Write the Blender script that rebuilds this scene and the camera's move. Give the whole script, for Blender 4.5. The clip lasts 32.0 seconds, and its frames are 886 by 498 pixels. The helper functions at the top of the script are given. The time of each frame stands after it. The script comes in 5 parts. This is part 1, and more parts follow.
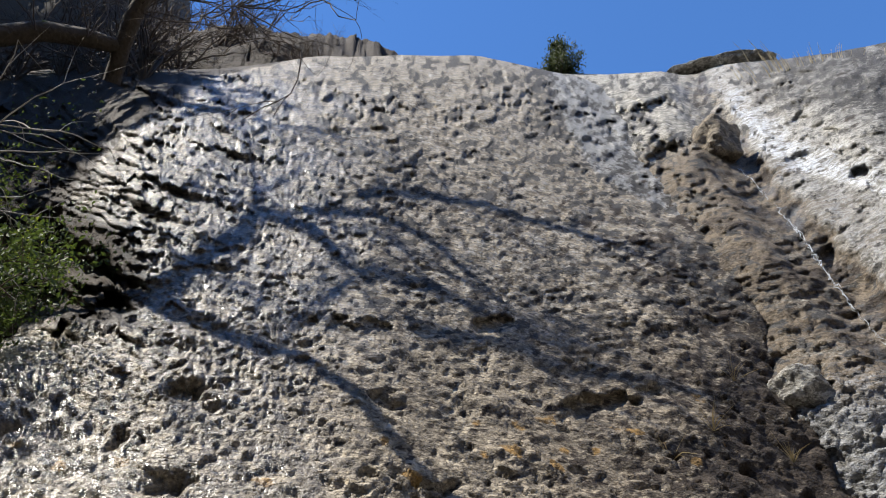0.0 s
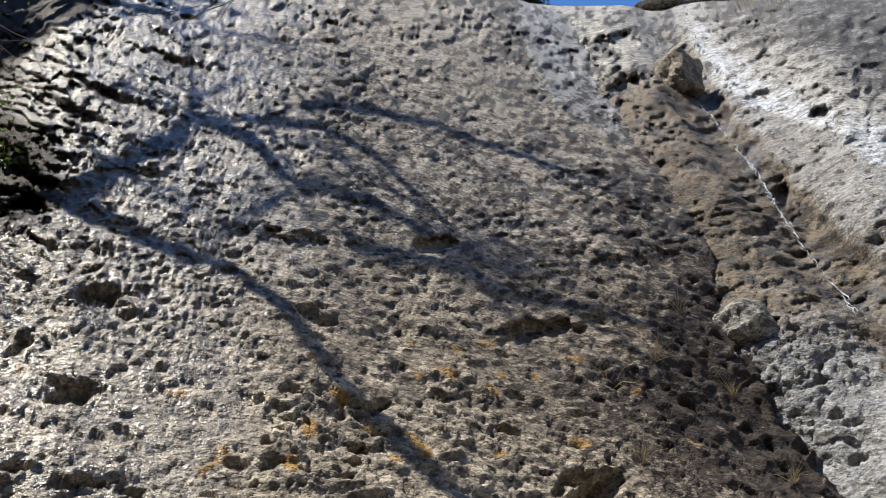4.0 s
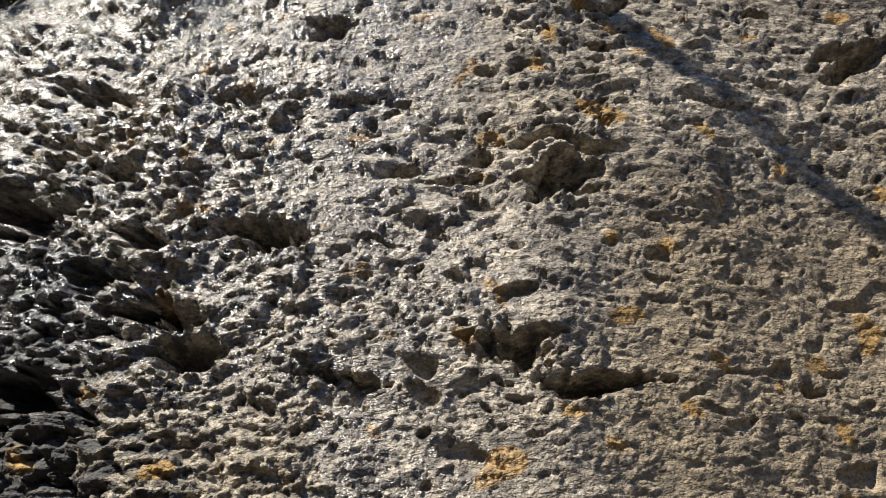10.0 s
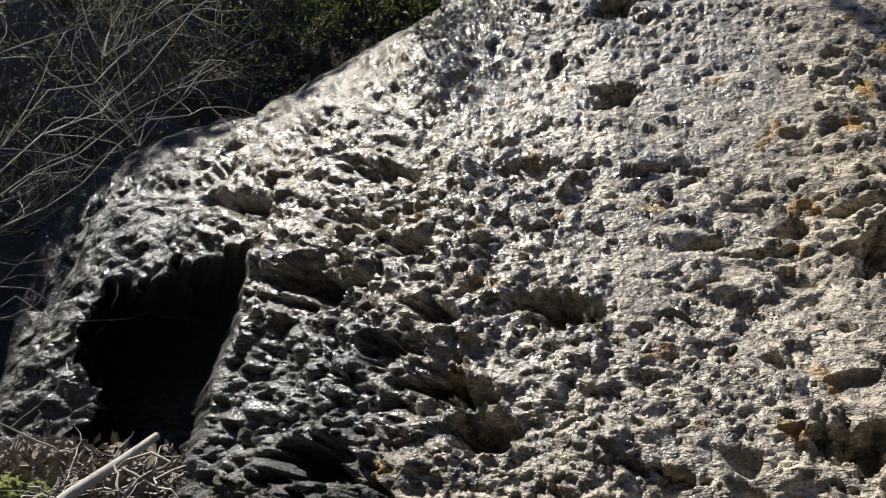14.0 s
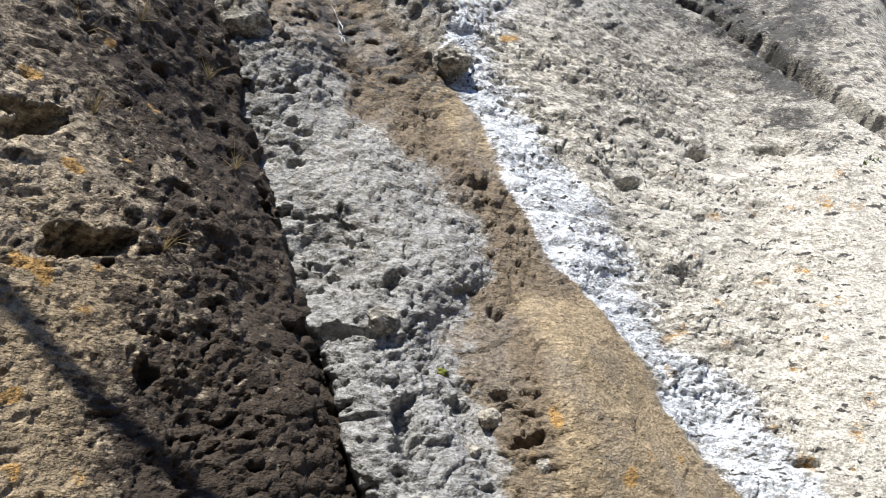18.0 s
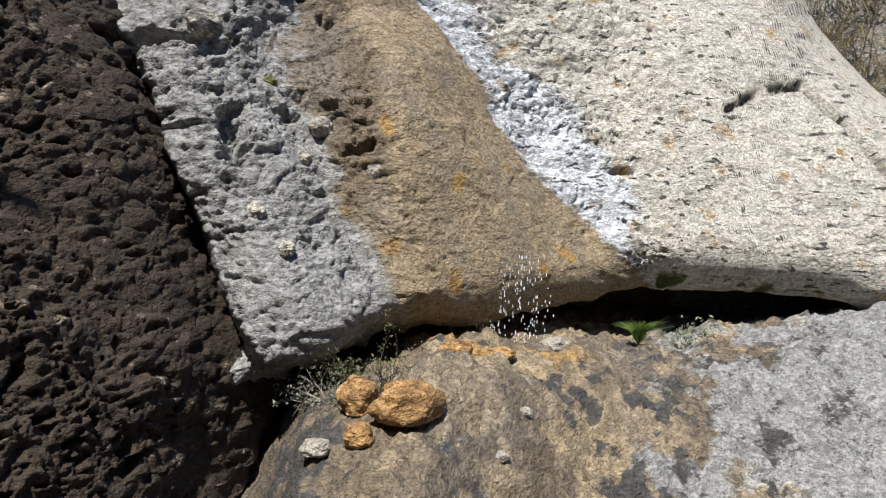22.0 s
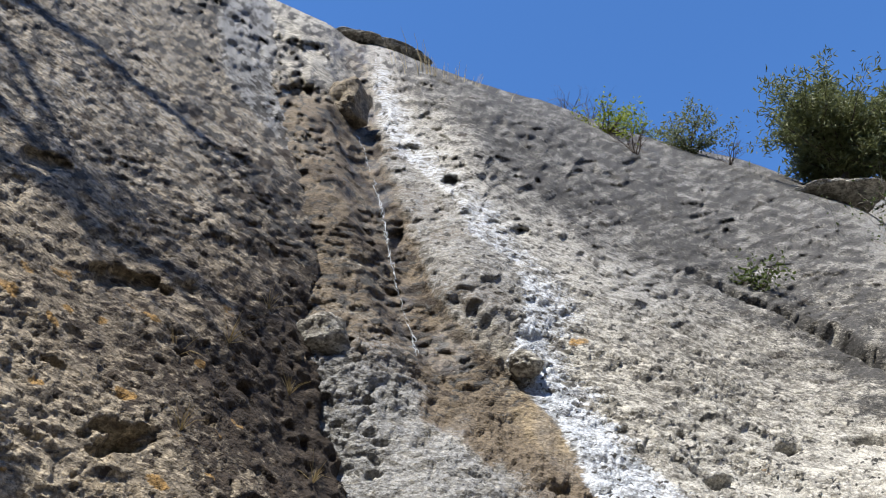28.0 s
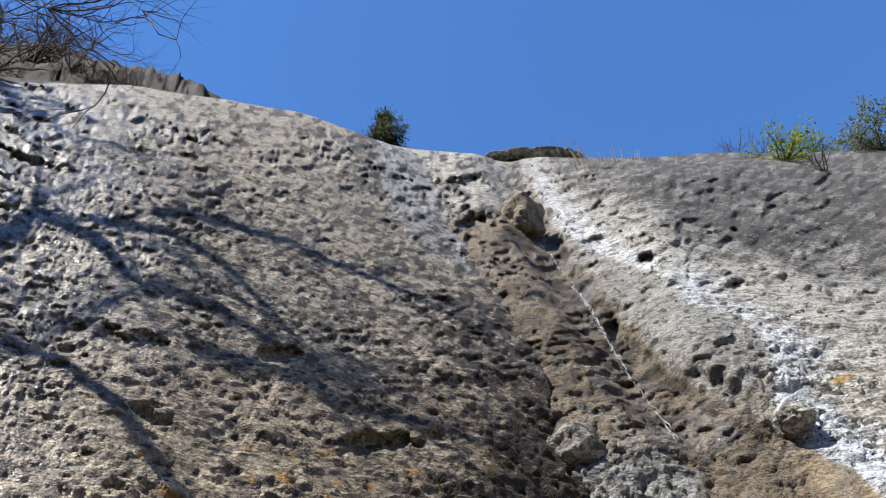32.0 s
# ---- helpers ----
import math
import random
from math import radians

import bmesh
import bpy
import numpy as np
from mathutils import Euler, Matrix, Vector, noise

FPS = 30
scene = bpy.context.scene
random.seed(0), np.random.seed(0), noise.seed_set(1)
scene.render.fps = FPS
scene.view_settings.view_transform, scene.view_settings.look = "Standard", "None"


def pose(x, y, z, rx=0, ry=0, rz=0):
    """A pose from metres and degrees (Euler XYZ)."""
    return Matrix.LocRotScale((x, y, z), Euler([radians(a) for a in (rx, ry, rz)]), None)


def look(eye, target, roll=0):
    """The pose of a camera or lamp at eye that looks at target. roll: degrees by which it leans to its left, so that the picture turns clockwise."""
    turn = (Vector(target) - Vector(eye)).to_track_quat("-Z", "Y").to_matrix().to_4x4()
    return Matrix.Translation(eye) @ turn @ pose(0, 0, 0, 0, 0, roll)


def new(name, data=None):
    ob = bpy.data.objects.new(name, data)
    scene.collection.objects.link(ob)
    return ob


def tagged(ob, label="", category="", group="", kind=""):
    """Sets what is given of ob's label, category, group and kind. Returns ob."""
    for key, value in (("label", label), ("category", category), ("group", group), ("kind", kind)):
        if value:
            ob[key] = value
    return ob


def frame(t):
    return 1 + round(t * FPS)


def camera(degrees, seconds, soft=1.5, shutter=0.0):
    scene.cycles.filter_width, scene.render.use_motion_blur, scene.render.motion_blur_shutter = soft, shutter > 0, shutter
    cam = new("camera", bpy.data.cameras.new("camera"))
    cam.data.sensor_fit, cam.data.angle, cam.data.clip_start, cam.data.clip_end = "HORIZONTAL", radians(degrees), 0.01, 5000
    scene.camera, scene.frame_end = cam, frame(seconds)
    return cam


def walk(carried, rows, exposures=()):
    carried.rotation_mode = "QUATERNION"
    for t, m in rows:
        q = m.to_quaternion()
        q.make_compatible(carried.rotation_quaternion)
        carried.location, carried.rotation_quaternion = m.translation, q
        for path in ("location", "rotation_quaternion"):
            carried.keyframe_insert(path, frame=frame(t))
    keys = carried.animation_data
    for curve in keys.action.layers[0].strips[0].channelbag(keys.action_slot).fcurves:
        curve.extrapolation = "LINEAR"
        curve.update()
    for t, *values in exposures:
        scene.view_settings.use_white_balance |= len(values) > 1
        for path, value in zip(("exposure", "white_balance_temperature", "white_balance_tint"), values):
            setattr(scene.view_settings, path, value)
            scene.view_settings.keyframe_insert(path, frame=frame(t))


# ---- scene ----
cam = camera(55.19, 32.0, soft=1.1)
PATH = [
    (0, -0.124, -0.175, 1.710, 128.85, 0.87, 0.70), (0.5, -0.110, -0.149, 1.716, 128.53, 0.84, -0.71),
    (1, -0.083, -0.134, 1.719, 128.09, 0.28, -3.68), (1.5, -0.066, -0.104, 1.714, 126.73, 0.49, -5.52),
    (2, -0.068, -0.082, 1.710, 125.58, 0.50, -7.07), (2.5, -0.074, -0.071, 1.703, 124.36, 0.59, -6.98),
    (4.5, 0.005, 0.070, 1.768, 124.63, 0.18, 0.11), (5, 0.050, 0.057, 1.728, 125.32, -0.33, 4.25),
    (5.5, 0.004, 0.050, 1.721, 123.77, 0.12, 9.07), (6, -0.034, 0.063, 1.665, 120.85, 0.22, 13.06),
    (6.5, -0.050, 0.055, 1.651, 117.85, 0.31, 13.44), (7, 0.019, 0.059, 1.631, 117.53, 0.18, 7.71),
    (7.5, 0.040, 0.049, 1.609, 113.70, 1.31, 5.86), (8, 0.034, 0.062, 1.573, 109.67, 1.85, 7.69),
    (8.5, 0.030, 0.065, 1.543, 106.76, 1.61, 8.55), (9, 0.043, 0.050, 1.512, 103.69, 1.92, 6.70),
    (9.5, 0.024, 0.043, 1.503, 103.05, 2.67, 8.18), (10, -0.059, 0.046, 1.506, 102.65, 1.38, 14.29),
    (10.5, -0.119, 0.052, 1.524, 102.66, -0.16, 19.99), (11, -0.167, 0.041, 1.538, 102.91, -1.48, 25.50),
    (11.5, -0.212, 0.042, 1.554, 103.91, -2.47, 29.11), (12, -0.249, 0.060, 1.560, 104.27, -2.95, 30.89),
    (12.5, -0.274, 0.064, 1.568, 104.76, -3.17, 30.81), (13, -0.285, 0.071, 1.578, 105.63, -3.34, 31.17),
    (13.5, -0.285, 0.083, 1.582, 105.92, -3.33, 31.10), (15.5, -0.219, 0.080, 1.426, 111.05, -0.32, 7.75),
    (16, -0.160, 0.052, 1.511, 108.80, -0.36, -2.74), (16.5, -0.165, -0.004, 1.711, 105.01, -3.43, -16.22),
    (17, -0.058, -0.011, 1.694, 104.95, -2.60, -26.73), (17.5, 0.012, -0.003, 1.690, 105.05, -2.01, -32.81),
    (18, 0.070, -0.037, 1.657, 104.16, -2.02, -39.51), (18.5, 0.113, -0.024, 1.615, 100.84, -1.41, -43.38),
    (19, 0.149, -0.033, 1.581, 97.47, -0.57, -44.93), (19.5, 0.179, -0.025, 1.552, 94.55, -0.37, -46.62),
    (20, 0.197, -0.026, 1.521, 93.15, -0.15, -48.01), (20.5, 0.197, -0.050, 1.502, 91.63, 0.46, -48.01),
    (21, 0.181, -0.059, 1.506, 89.75, -0.04, -48.44), (21.5, 0.162, -0.079, 1.484, 87.46, -0.67, -48.92),
    (22, 0.160, -0.066, 1.493, 87.15, -0.46, -49.54), (22.5, 0.157, -0.064, 1.490, 88.14, -0.19, -49.76),
    (23, 0.163, -0.052, 1.502, 89.20, -0.20, -49.45), (23.5, 0.170, -0.026, 1.521, 93.22, 0.15, -47.63),
    (24, 0.146, -0.010, 1.589, 98.37, -0.58, -44.29), (24.5, 0.133, 0.017, 1.618, 101.84, -0.98, -41.81),
    (25, 0.132, 0.020, 1.647, 104.53, -1.18, -39.70), (25.5, 0.115, -0.004, 1.691, 108.29, -1.56, -39.87),
    (26, 0.102, -0.024, 1.736, 112.75, -2.19, -39.81), (26.5, 0.042, -0.062, 1.776, 116.01, -2.33, -36.95),
    (28.5, 0.058, -0.020, 1.542, 127.72, -0.34, -31.85), (29, 0.017, -0.003, 1.556, 129.79, 0.54, -28.22),
    (29.5, 0.009, -0.005, 1.562, 131.30, 1.11, -25.82), (30, 0.008, 0.016, 1.572, 132.16, 1.90, -23.12),
    (30.5, 0.000, 0.013, 1.562, 132.95, 3.19, -20.03), (31, -0.013, 0.033, 1.570, 133.05, 3.97, -16.39),
    (31.5, -0.017, 0.043, 1.569, 133.25, 4.38, -14.53), (32, -0.029, 0.046, 1.569, 133.52, 4.62, -12.68),
]
walk(cam, [(t, pose(*row)) for t, *row in PATH],
     [(0, 0.88), (3, 0.88), (5, 0.8), (8, 0.85), (10, 0.9), (11, 0.82), (13.2, 0.88), (15.6, 1.18), (17, 1.2), (18.2, 0.95), (19.5, 0.8), (21, 0.64), (23.5, 0.64), (25.5, 0.82), (32, 0.86)])

# ---- world, sun ----
SUN_AZ, SUN_EL = -115.0, 59.0          # degrees: azimuth clockwise from +y, elevation
SUN = Vector((math.sin(radians(SUN_AZ)) * math.cos(radians(SUN_EL)), math.cos(radians(SUN_AZ)) * math.cos(radians(SUN_EL)), math.sin(radians(SUN_EL))))
world = bpy.data.worlds.new("sky")
scene.world = world
world.use_nodes = True
wn = world.node_tree.nodes
sky = wn.new("ShaderNodeTexSky")
sky.sky_type, sky.sun_disc = "NISHITA", False
sky.sun_elevation, sky.sun_rotation = radians(SUN_EL), radians(SUN_AZ)
sky.altitude, sky.air_density, sky.dust_density, sky.ozone_density = 900, 1.0, 0.1, 4.0
tint = wn.new("ShaderNodeMix")
tint.data_type, tint.blend_type = "RGBA", "MULTIPLY"
tint.inputs[0].default_value, tint.inputs[7].default_value = 1.0, (0.66, 1.02, 1.36, 1)
world.node_tree.links.new(sky.outputs[0], tint.inputs[6])
world.node_tree.links.new(tint.outputs[2], wn["Background"].inputs[0])
wn["Background"].inputs[1].default_value = 0.105
sun = new("sun", bpy.data.lights.new("sun", "SUN"))
sun.data.energy, sun.data.angle, sun.data.color = 5.0, radians(0.53), (1.0, 0.955, 0.87)
sun.matrix_world = look(SUN * 50, (0, 0, 0))

EYE_H = 1.6

# ---- noise on arrays of points ----
_tab = np.random.default_rng(11)
PERM = np.concatenate([_tab.permutation(256)] * 3).astype(np.int32)
GRAD = _tab.normal(size=(3, 256))
GRAD = (GRAD / np.linalg.norm(GRAD, axis=0)).astype(np.float32)
SCATTER = _tab.uniform(size=(3, 256)).astype(np.float32)
CHUNK = 8192


def perlin(p, seed=0):
    """Gradient noise, about -1 to 1, at the rows of p."""
    out = np.empty(len(p), np.float32)
    off = (seed * 7.31 % 97.0, seed * 3.77 % 89.0, seed * 5.13 % 83.0)
    for c in range(0, len(p), CHUNK):
        f, i, w = [], [], []
        for k in range(3):
            q = (p[c:c + CHUNK, k] + off[k]).astype(np.float32)
            b = np.floor(q)
            q -= b
            f.append(q)
            i.append(b.astype(np.int32) & 255)
            w.append(q * q * q * (q * (q * 6 - 15) + 10))
        x, y, z = f
        total = []
        for dx in (0, 1):
            hx = PERM.take(i[0] + dx) + i[1]
            for dy in (0, 1):
                h = PERM.take(hx + dy) + i[2]
                lo, hi = PERM.take(h), PERM.take(h + 1)
                n0 = GRAD[0].take(lo) * (x - dx) + GRAD[1].take(lo) * (y - dy) + GRAD[2].take(lo) * z
                n1 = GRAD[0].take(hi) * (x - dx) + GRAD[1].take(hi) * (y - dy) + GRAD[2].take(hi) * (z - 1)
                total.append(n0 + (n1 - n0) * w[2])
        a = total[0] + (total[1] - total[0]) * w[1]
        b = total[2] + (total[3] - total[2]) * w[1]
        out[c:c + CHUNK] = a + (b - a) * w[0]
    return out * 1.5


def fbm(p, octaves=4, seed=0, gain=0.5):
    total, amp = 0, 1.0
    for k in range(octaves):
        total = total + amp * perlin(p * 2.03 ** k + 17.3 * k, seed + k)
        amp *= gain
    return total


def cells(p, seed=0):
    """Distances to the nearest and the second nearest of scattered points."""
    o1, o2 = np.empty(len(p), np.float32), np.empty(len(p), np.float32)
    off = (seed * 6.17 % 97.0, seed * 4.33 % 89.0, seed * 2.91 % 83.0)
    for c in range(0, len(p), CHUNK):
        q = p[c:c + CHUNK] + off
        i = np.floor(q)
        f = (q - i).astype(np.float32)
        i = i.astype(np.int32) & 255
        f1 = np.full(len(q), 81.0, np.float32)
        f2 = f1.copy()
        for dx in (-1, 0, 1):
            hx = PERM[(i[:, 0] + dx) & 255]
            for dy in (-1, 0, 1):
                hy = PERM[hx + ((i[:, 1] + dy) & 255)]
                for dz in (-1, 0, 1):
                    s = PERM[hy + ((i[:, 2] + dz) & 255)]
                    d = (SCATTER[0].take(s) + dx - f[:, 0]) ** 2 + (SCATTER[1].take(s) + dy - f[:, 1]) ** 2 + (SCATTER[2].take(s) + dz - f[:, 2]) ** 2
                    f2 = np.minimum(f2, np.maximum(f1, d))
                    f1 = np.minimum(f1, d)
        o1[c:c + CHUNK], o2[c:c + CHUNK] = np.sqrt(f1), np.sqrt(f2)
    return o1, o2


def smooth(a, b, x):
    t = np.clip((x - a) / (b - a), 0, 1)
    return t * t * (3 - 2 * t)


def curve(x, *pairs):
    """A smooth curve through (x, value) pairs."""
    xs, ys = [q[0] for q in pairs], [q[1] for q in pairs]
    return sum(np.interp(x + o, xs, ys) for o in (-1.2, -0.6, 0.0, 0.6, 1.2)) / 5


def bearing(p):
    """Azimuth and elevation in degrees, from the standpoint, of the rows of p."""
    return np.degrees(np.arctan2(p[:, 0], p[:, 1])), np.degrees(np.arctan2(p[:, 2] - EYE_H, np.hypot(p[:, 0], p[:, 1])))


def near_line(az, el, pts):
    """Distance in degrees to a broken line, and how far along it."""
    best, along = np.full(len(az), 1e3), np.zeros(len(az))
    for k, ((x0, y0), (x1, y1)) in enumerate(zip(pts, pts[1:])):
        vx, vy = x1 - x0, y1 - y0
        t = np.clip(((az - x0) * vx + (el - y0) * vy) / (vx * vx + vy * vy), 0, 1)
        d = np.hypot((az - x0 - t * vx), (el - y0 - t * vy))
        along = np.where(d < best, (k + t) / (len(pts) - 1), along)
        best = np.minimum(best, d)
    return best, along


def sheet(name, P, attrs=None):
    """A mesh from a grid of points, rows by columns."""
    nr, nc = P.shape[:2]
    me = bpy.data.meshes.new(name)
    v = P.reshape(-1, 3).astype(np.float32)
    idx = np.arange(nr * nc).reshape(nr, nc)
    quads = np.stack([idx[:-1, :-1], idx[:-1, 1:], idx[1:, 1:], idx[1:, :-1]], -1).reshape(-1, 4)
    me.vertices.add(len(v))
    me.vertices.foreach_set("co", v.ravel())
    me.loops.add(quads.size)
    me.loops.foreach_set("vertex_index", quads.ravel().astype(np.int32))
    me.polygons.add(len(quads))
    me.polygons.foreach_set("loop_start", (np.arange(len(quads)) * 4).astype(np.int32))
    me.polygons.foreach_set("use_smooth", np.ones(len(quads), bool))
    for key, val in (attrs or {}).items():
        me.attributes.new(key, "FLOAT", "POINT").data.foreach_set("value", val.ravel().astype(np.float32))
    me.update()
    me.validate()
    return me


def grid_normals(P):
    du, dv = np.gradient(P, axis=1), np.gradient(P, axis=0)
    n = np.cross(du, dv)
    return n / (np.linalg.norm(n, axis=-1, keepdims=True) + 1e-9)


def cracks(p, seed, width=0.1):
    """One along thin wandering lines, none elsewhere."""
    return smooth(width, 0.0, np.abs(perlin(p, seed) + 0.35 * perlin(p * 2.3, seed + 1)))


def flakes(az, el, wide, thick, seed):
    """Broken ledges in the bearings' own measure, each standing out at its lower edge: 0 to 1."""
    def wob(a, b, n):
        return perlin(np.stack([az / a, el / b, 0 * az + 0.37 * n], 1), n)
    ph = el / thick + 2.0 * wob(wide * 3.2, thick * 3.5, seed) + 1.1 * wob(wide, thick * 1.3, seed + 1) + 0.4 * wob(wide * 0.4, thick * 0.6, seed + 2)
    step = 1 - (ph - np.floor(ph))
    return step * smooth(-0.45, 0.25, wob(wide * 1.7, thick * 2.1, seed + 3))


def flecks_of(az, el, wide, thick, seed, lo=0.25, hi=0.5):
    """Small flat patches, drawn out sideways."""
    p = np.stack([az / wide, el / thick, 0 * az + 0.61 * seed], 1)
    return smooth(lo, hi, perlin(p, seed) + 0.5 * perlin(p * 2.1, seed + 1))


POWER = 3.5


def profile(az, h, a, b, top):
    """Distance outwards of a face at height h over the eye: foot a, lean b, and the elevation at which it rounds off."""
    cot = 1 / np.tan(np.radians(top))
    ht = a * POWER / (POWER - 1) / np.maximum(cot - b, 0.05)
    c = a / ((POWER - 1) * ht ** POWER)
    return a + b * h + c * np.maximum(h, 0) ** POWER, ht


def rock_grid(az, els, a, b, top, over=1.3, extra=24):
    """Points of a face: one column for each azimuth, rows even in elevation up to the brow, and over it."""
    A, T = np.meshgrid(az, np.linspace(0, 1, els))
    a, b, top = a[None, :], b[None, :], top[None, :]
    _, ht = profile(A, A * 0, a, b, top)
    # heights by elevation, from a table on each column
    lo = np.tan(np.radians(-21.0)) * a
    hs = lo + (ht * 0.999 - lo) * np.linspace(0, 1, 400)[:, None] ** 1.6
    ang = np.arctan2(hs, profile(None, hs, a, b, top)[0])
    H = np.empty_like(A)
    for j in range(len(az)):
        H[:, j] = np.interp(np.linspace(ang[0, j], ang[-1, j], els), ang[:, j], hs[:, j])
    up = ht + (ht * (over - 1)) * np.linspace(0.02, 1, extra)[:, None] ** 1.2
    H = np.vstack([H, np.broadcast_to(up, (extra, len(az)))])
    R = profile(None, H, a, b, top)[0]
    A2 = np.radians(np.broadcast_to(az[None, :], H.shape))
    return H, R, A2


def to_points(H, R, A):
    return np.stack([R * np.sin(A), R * np.cos(A), H + EYE_H], -1)

# ---- materials ----
def material(name):
    m = bpy.data.materials.new(name)
    m.use_nodes = True
    nt = m.node_tree
    return m, nt, nt.nodes["Principled BSDF"]


def plain(name, colour, rough=0.8, vary=0.3, scale=8.0, bump=0.3):
    m, nt, bs = material(name)
    N, L = nt.nodes, nt.links
    tc = N.new("ShaderNodeTexCoord")
    no = N.new("ShaderNodeTexNoise")
    no.inputs["Scale"].default_value, no.inputs["Detail"].default_value = scale, 6
    L.new(tc.outputs["Object"], no.inputs["Vector"])
    mx = N.new("ShaderNodeMix")
    mx.data_type = "RGBA"
    mx.inputs[6].default_value = (*[c * (1 - vary) for c in colour], 1)
    mx.inputs[7].default_value = (*[min(1, c * (1 + vary)) for c in colour], 1)
    L.new(no.outputs["Fac"], mx.inputs[0])
    L.new(mx.outputs[2], bs.inputs["Base Color"])
    bs.inputs["Roughness"].default_value = rough
    bp = N.new("ShaderNodeBump")
    bp.inputs["Strength"].default_value, bp.inputs["Distance"].default_value = bump, 0.02
    L.new(no.outputs["Fac"], bp.inputs["Height"])
    L.new(bp.outputs[0], bs.inputs["Normal"])
    return m


def rock_material(name, base, dark, streak=0.6):
    m, nt, bs = material(name)
    N, L = nt.nodes, nt.links
    geo = N.new("ShaderNodeNewGeometry")

    def noise_tex(scale, detail, rough=0.6, stretch=None):
        t = N.new("ShaderNodeTexNoise")
        t.inputs["Scale"].default_value, t.inputs["Detail"].default_value, t.inputs["Roughness"].default_value = scale, detail, rough
        if stretch:
            mp = N.new("ShaderNodeMapping")
            mp.inputs["Scale"].default_value = stretch
            L.new(geo.outputs["Position"], mp.inputs[0])
            L.new(mp.outputs[0], t.inputs["Vector"])
        else:
            L.new(geo.outputs["Position"], t.inputs["Vector"])
        return t.outputs["Fac"]

    def ramp(x, lo, hi):
        r = N.new("ShaderNodeMapRange")
        r.inputs["From Min"].default_value, r.inputs["From Max"].default_value = lo, hi
        L.new(x, r.inputs["Value"])
        return r.outputs[0]

    def mix(f, a, b):
        x = N.new("ShaderNodeMix")
        x.data_type = "RGBA"
        L.new(f, x.inputs[0])
        for s, v in ((6, a), (7, b)):
            if isinstance(v, tuple):
                x.inputs[s].default_value = (*v, 1)
            else:
                L.new(v, x.inputs[s])
        return x.outputs[2]

    def mul(a, b):
        x = N.new("ShaderNodeMath")
        x.operation = "MULTIPLY"
        for s, v in ((0, a), (1, b)):
            if isinstance(v, float):
                x.inputs[s].default_value = v
            else:
                L.new(v, x.inputs[s])
        return x.outputs[0]

    def attr(key):
        t = N.new("ShaderNodeAttribute")
        t.attribute_name = key
        return t.outputs["Fac"]

    broad, grain, fine, grit = noise_tex(1.3, 5), noise_tex(11, 9, 0.72), noise_tex(45, 6, 0.75), noise_tex(150, 4, 0.7)
    b_grain, b_fine, b_grit = noise_tex(13, 4, 0.6, (1, 1, 2.0)), noise_tex(46, 3, 0.6, (1, 1, 1.8)), noise_tex(140, 2, 0.55)
    col = mix(ramp(grain, 0.40, 0.58), dark, base)
    col = mix(mul(ramp(broad, 0.42, 0.62), 0.4), col, tuple(c * 0.7 for c in base))
    col = mix(mul(ramp(fine, 0.52, 0.60), 0.4), col, tuple(min(1, c * 1.5) for c in base))
    col = mix(mul(ramp(fine, 0.47, 0.39), 0.5), col, tuple(c * 0.45 for c in dark))
    col = mix(mul(ramp(grit, 0.54, 0.66), 0.2), col, tuple(min(1, c * 1.6) for c in base))
    col = mix(mul(ramp(grit, 0.46, 0.36), 0.25), col, tuple(c * 0.5 for c in dark))
    strata, scales = noise_tex(1.0, 5, 0.68, (9.0, 9.0, 22.0)), noise_tex(1.0, 4, 0.65, (24.0, 24.0, 56.0))
    flecks = noise_tex(27, 5, 0.75, (1, 1, 2.2))
    col = mix(mul(ramp(strata, 0.50, 0.42), streak), col, tuple(c * 0.55 for c in dark))
    col = mix(mul(ramp(strata, 0.53, 0.62), streak * 0.8), col, tuple(min(1, c * 1.35) for c in base))
    col = mix(mul(ramp(scales, 0.48, 0.40), streak), col, tuple(c * 0.5 for c in dark))
    half = N.new("ShaderNodeMath")
    half.operation = "ADD"
    L.new(mul(strata, 0.45), half.inputs[0])
    L.new(mul(flecks, 0.55), half.inputs[1])
    speck = half.outputs[0]
    # the lichen tint also carries shade painted on the dome and ridge
    for key, tint, lo, hi in (("tan", (0.36, 0.28, 0.175), 0.25, 0.6), ("brown", (0.20, 0.155, 0.105), 0.25, 0.6), ("grey", (0.335, 0.335, 0.33), 0.25, 0.6), ("pale", (0.62, 0.59, 0.52), 0.2, 0.65),
                              ("white", (0.72, 0.76, 0.82), 0.3, 0.62), ("lichen_and_shade", (0.048, 0.032, 0.019), 0.3, 0.6), ("black", (0.07, 0.066, 0.061), 0.35, 0.6),
                              ("moss", (0.07, 0.09, 0.015), 0.3, 0.6), ("ochre", (0.42, 0.25, 0.08), 0.4, 0.75)):
        a = N.new("ShaderNodeMath")
        a.operation = "MULTIPLY_ADD"
        L.new(attr(key), a.inputs[0])
        a.inputs[1].default_value = 1.0
        s = N.new("ShaderNodeMath")
        s.operation = "MULTIPLY_ADD"
        L.new(speck, s.inputs[0])
        s.inputs[1].default_value, s.inputs[2].default_value = 2.8, -1.4
        L.new(s.outputs[0], a.inputs[2])
        f = ramp(a.outputs[0], lo, hi)
        shade = mix(ramp(fine, 0.40, 0.56), tuple(c * 0.5 for c in tint), tint)
        shade = mix(mul(ramp(strata, 0.48, 0.40), streak * 0.9), shade, tuple(c * 0.4 for c in tint))
        shade = mix(mul(ramp(scales, 0.47, 0.39), streak * 0.9), shade, tuple(c * 0.4 for c in tint))
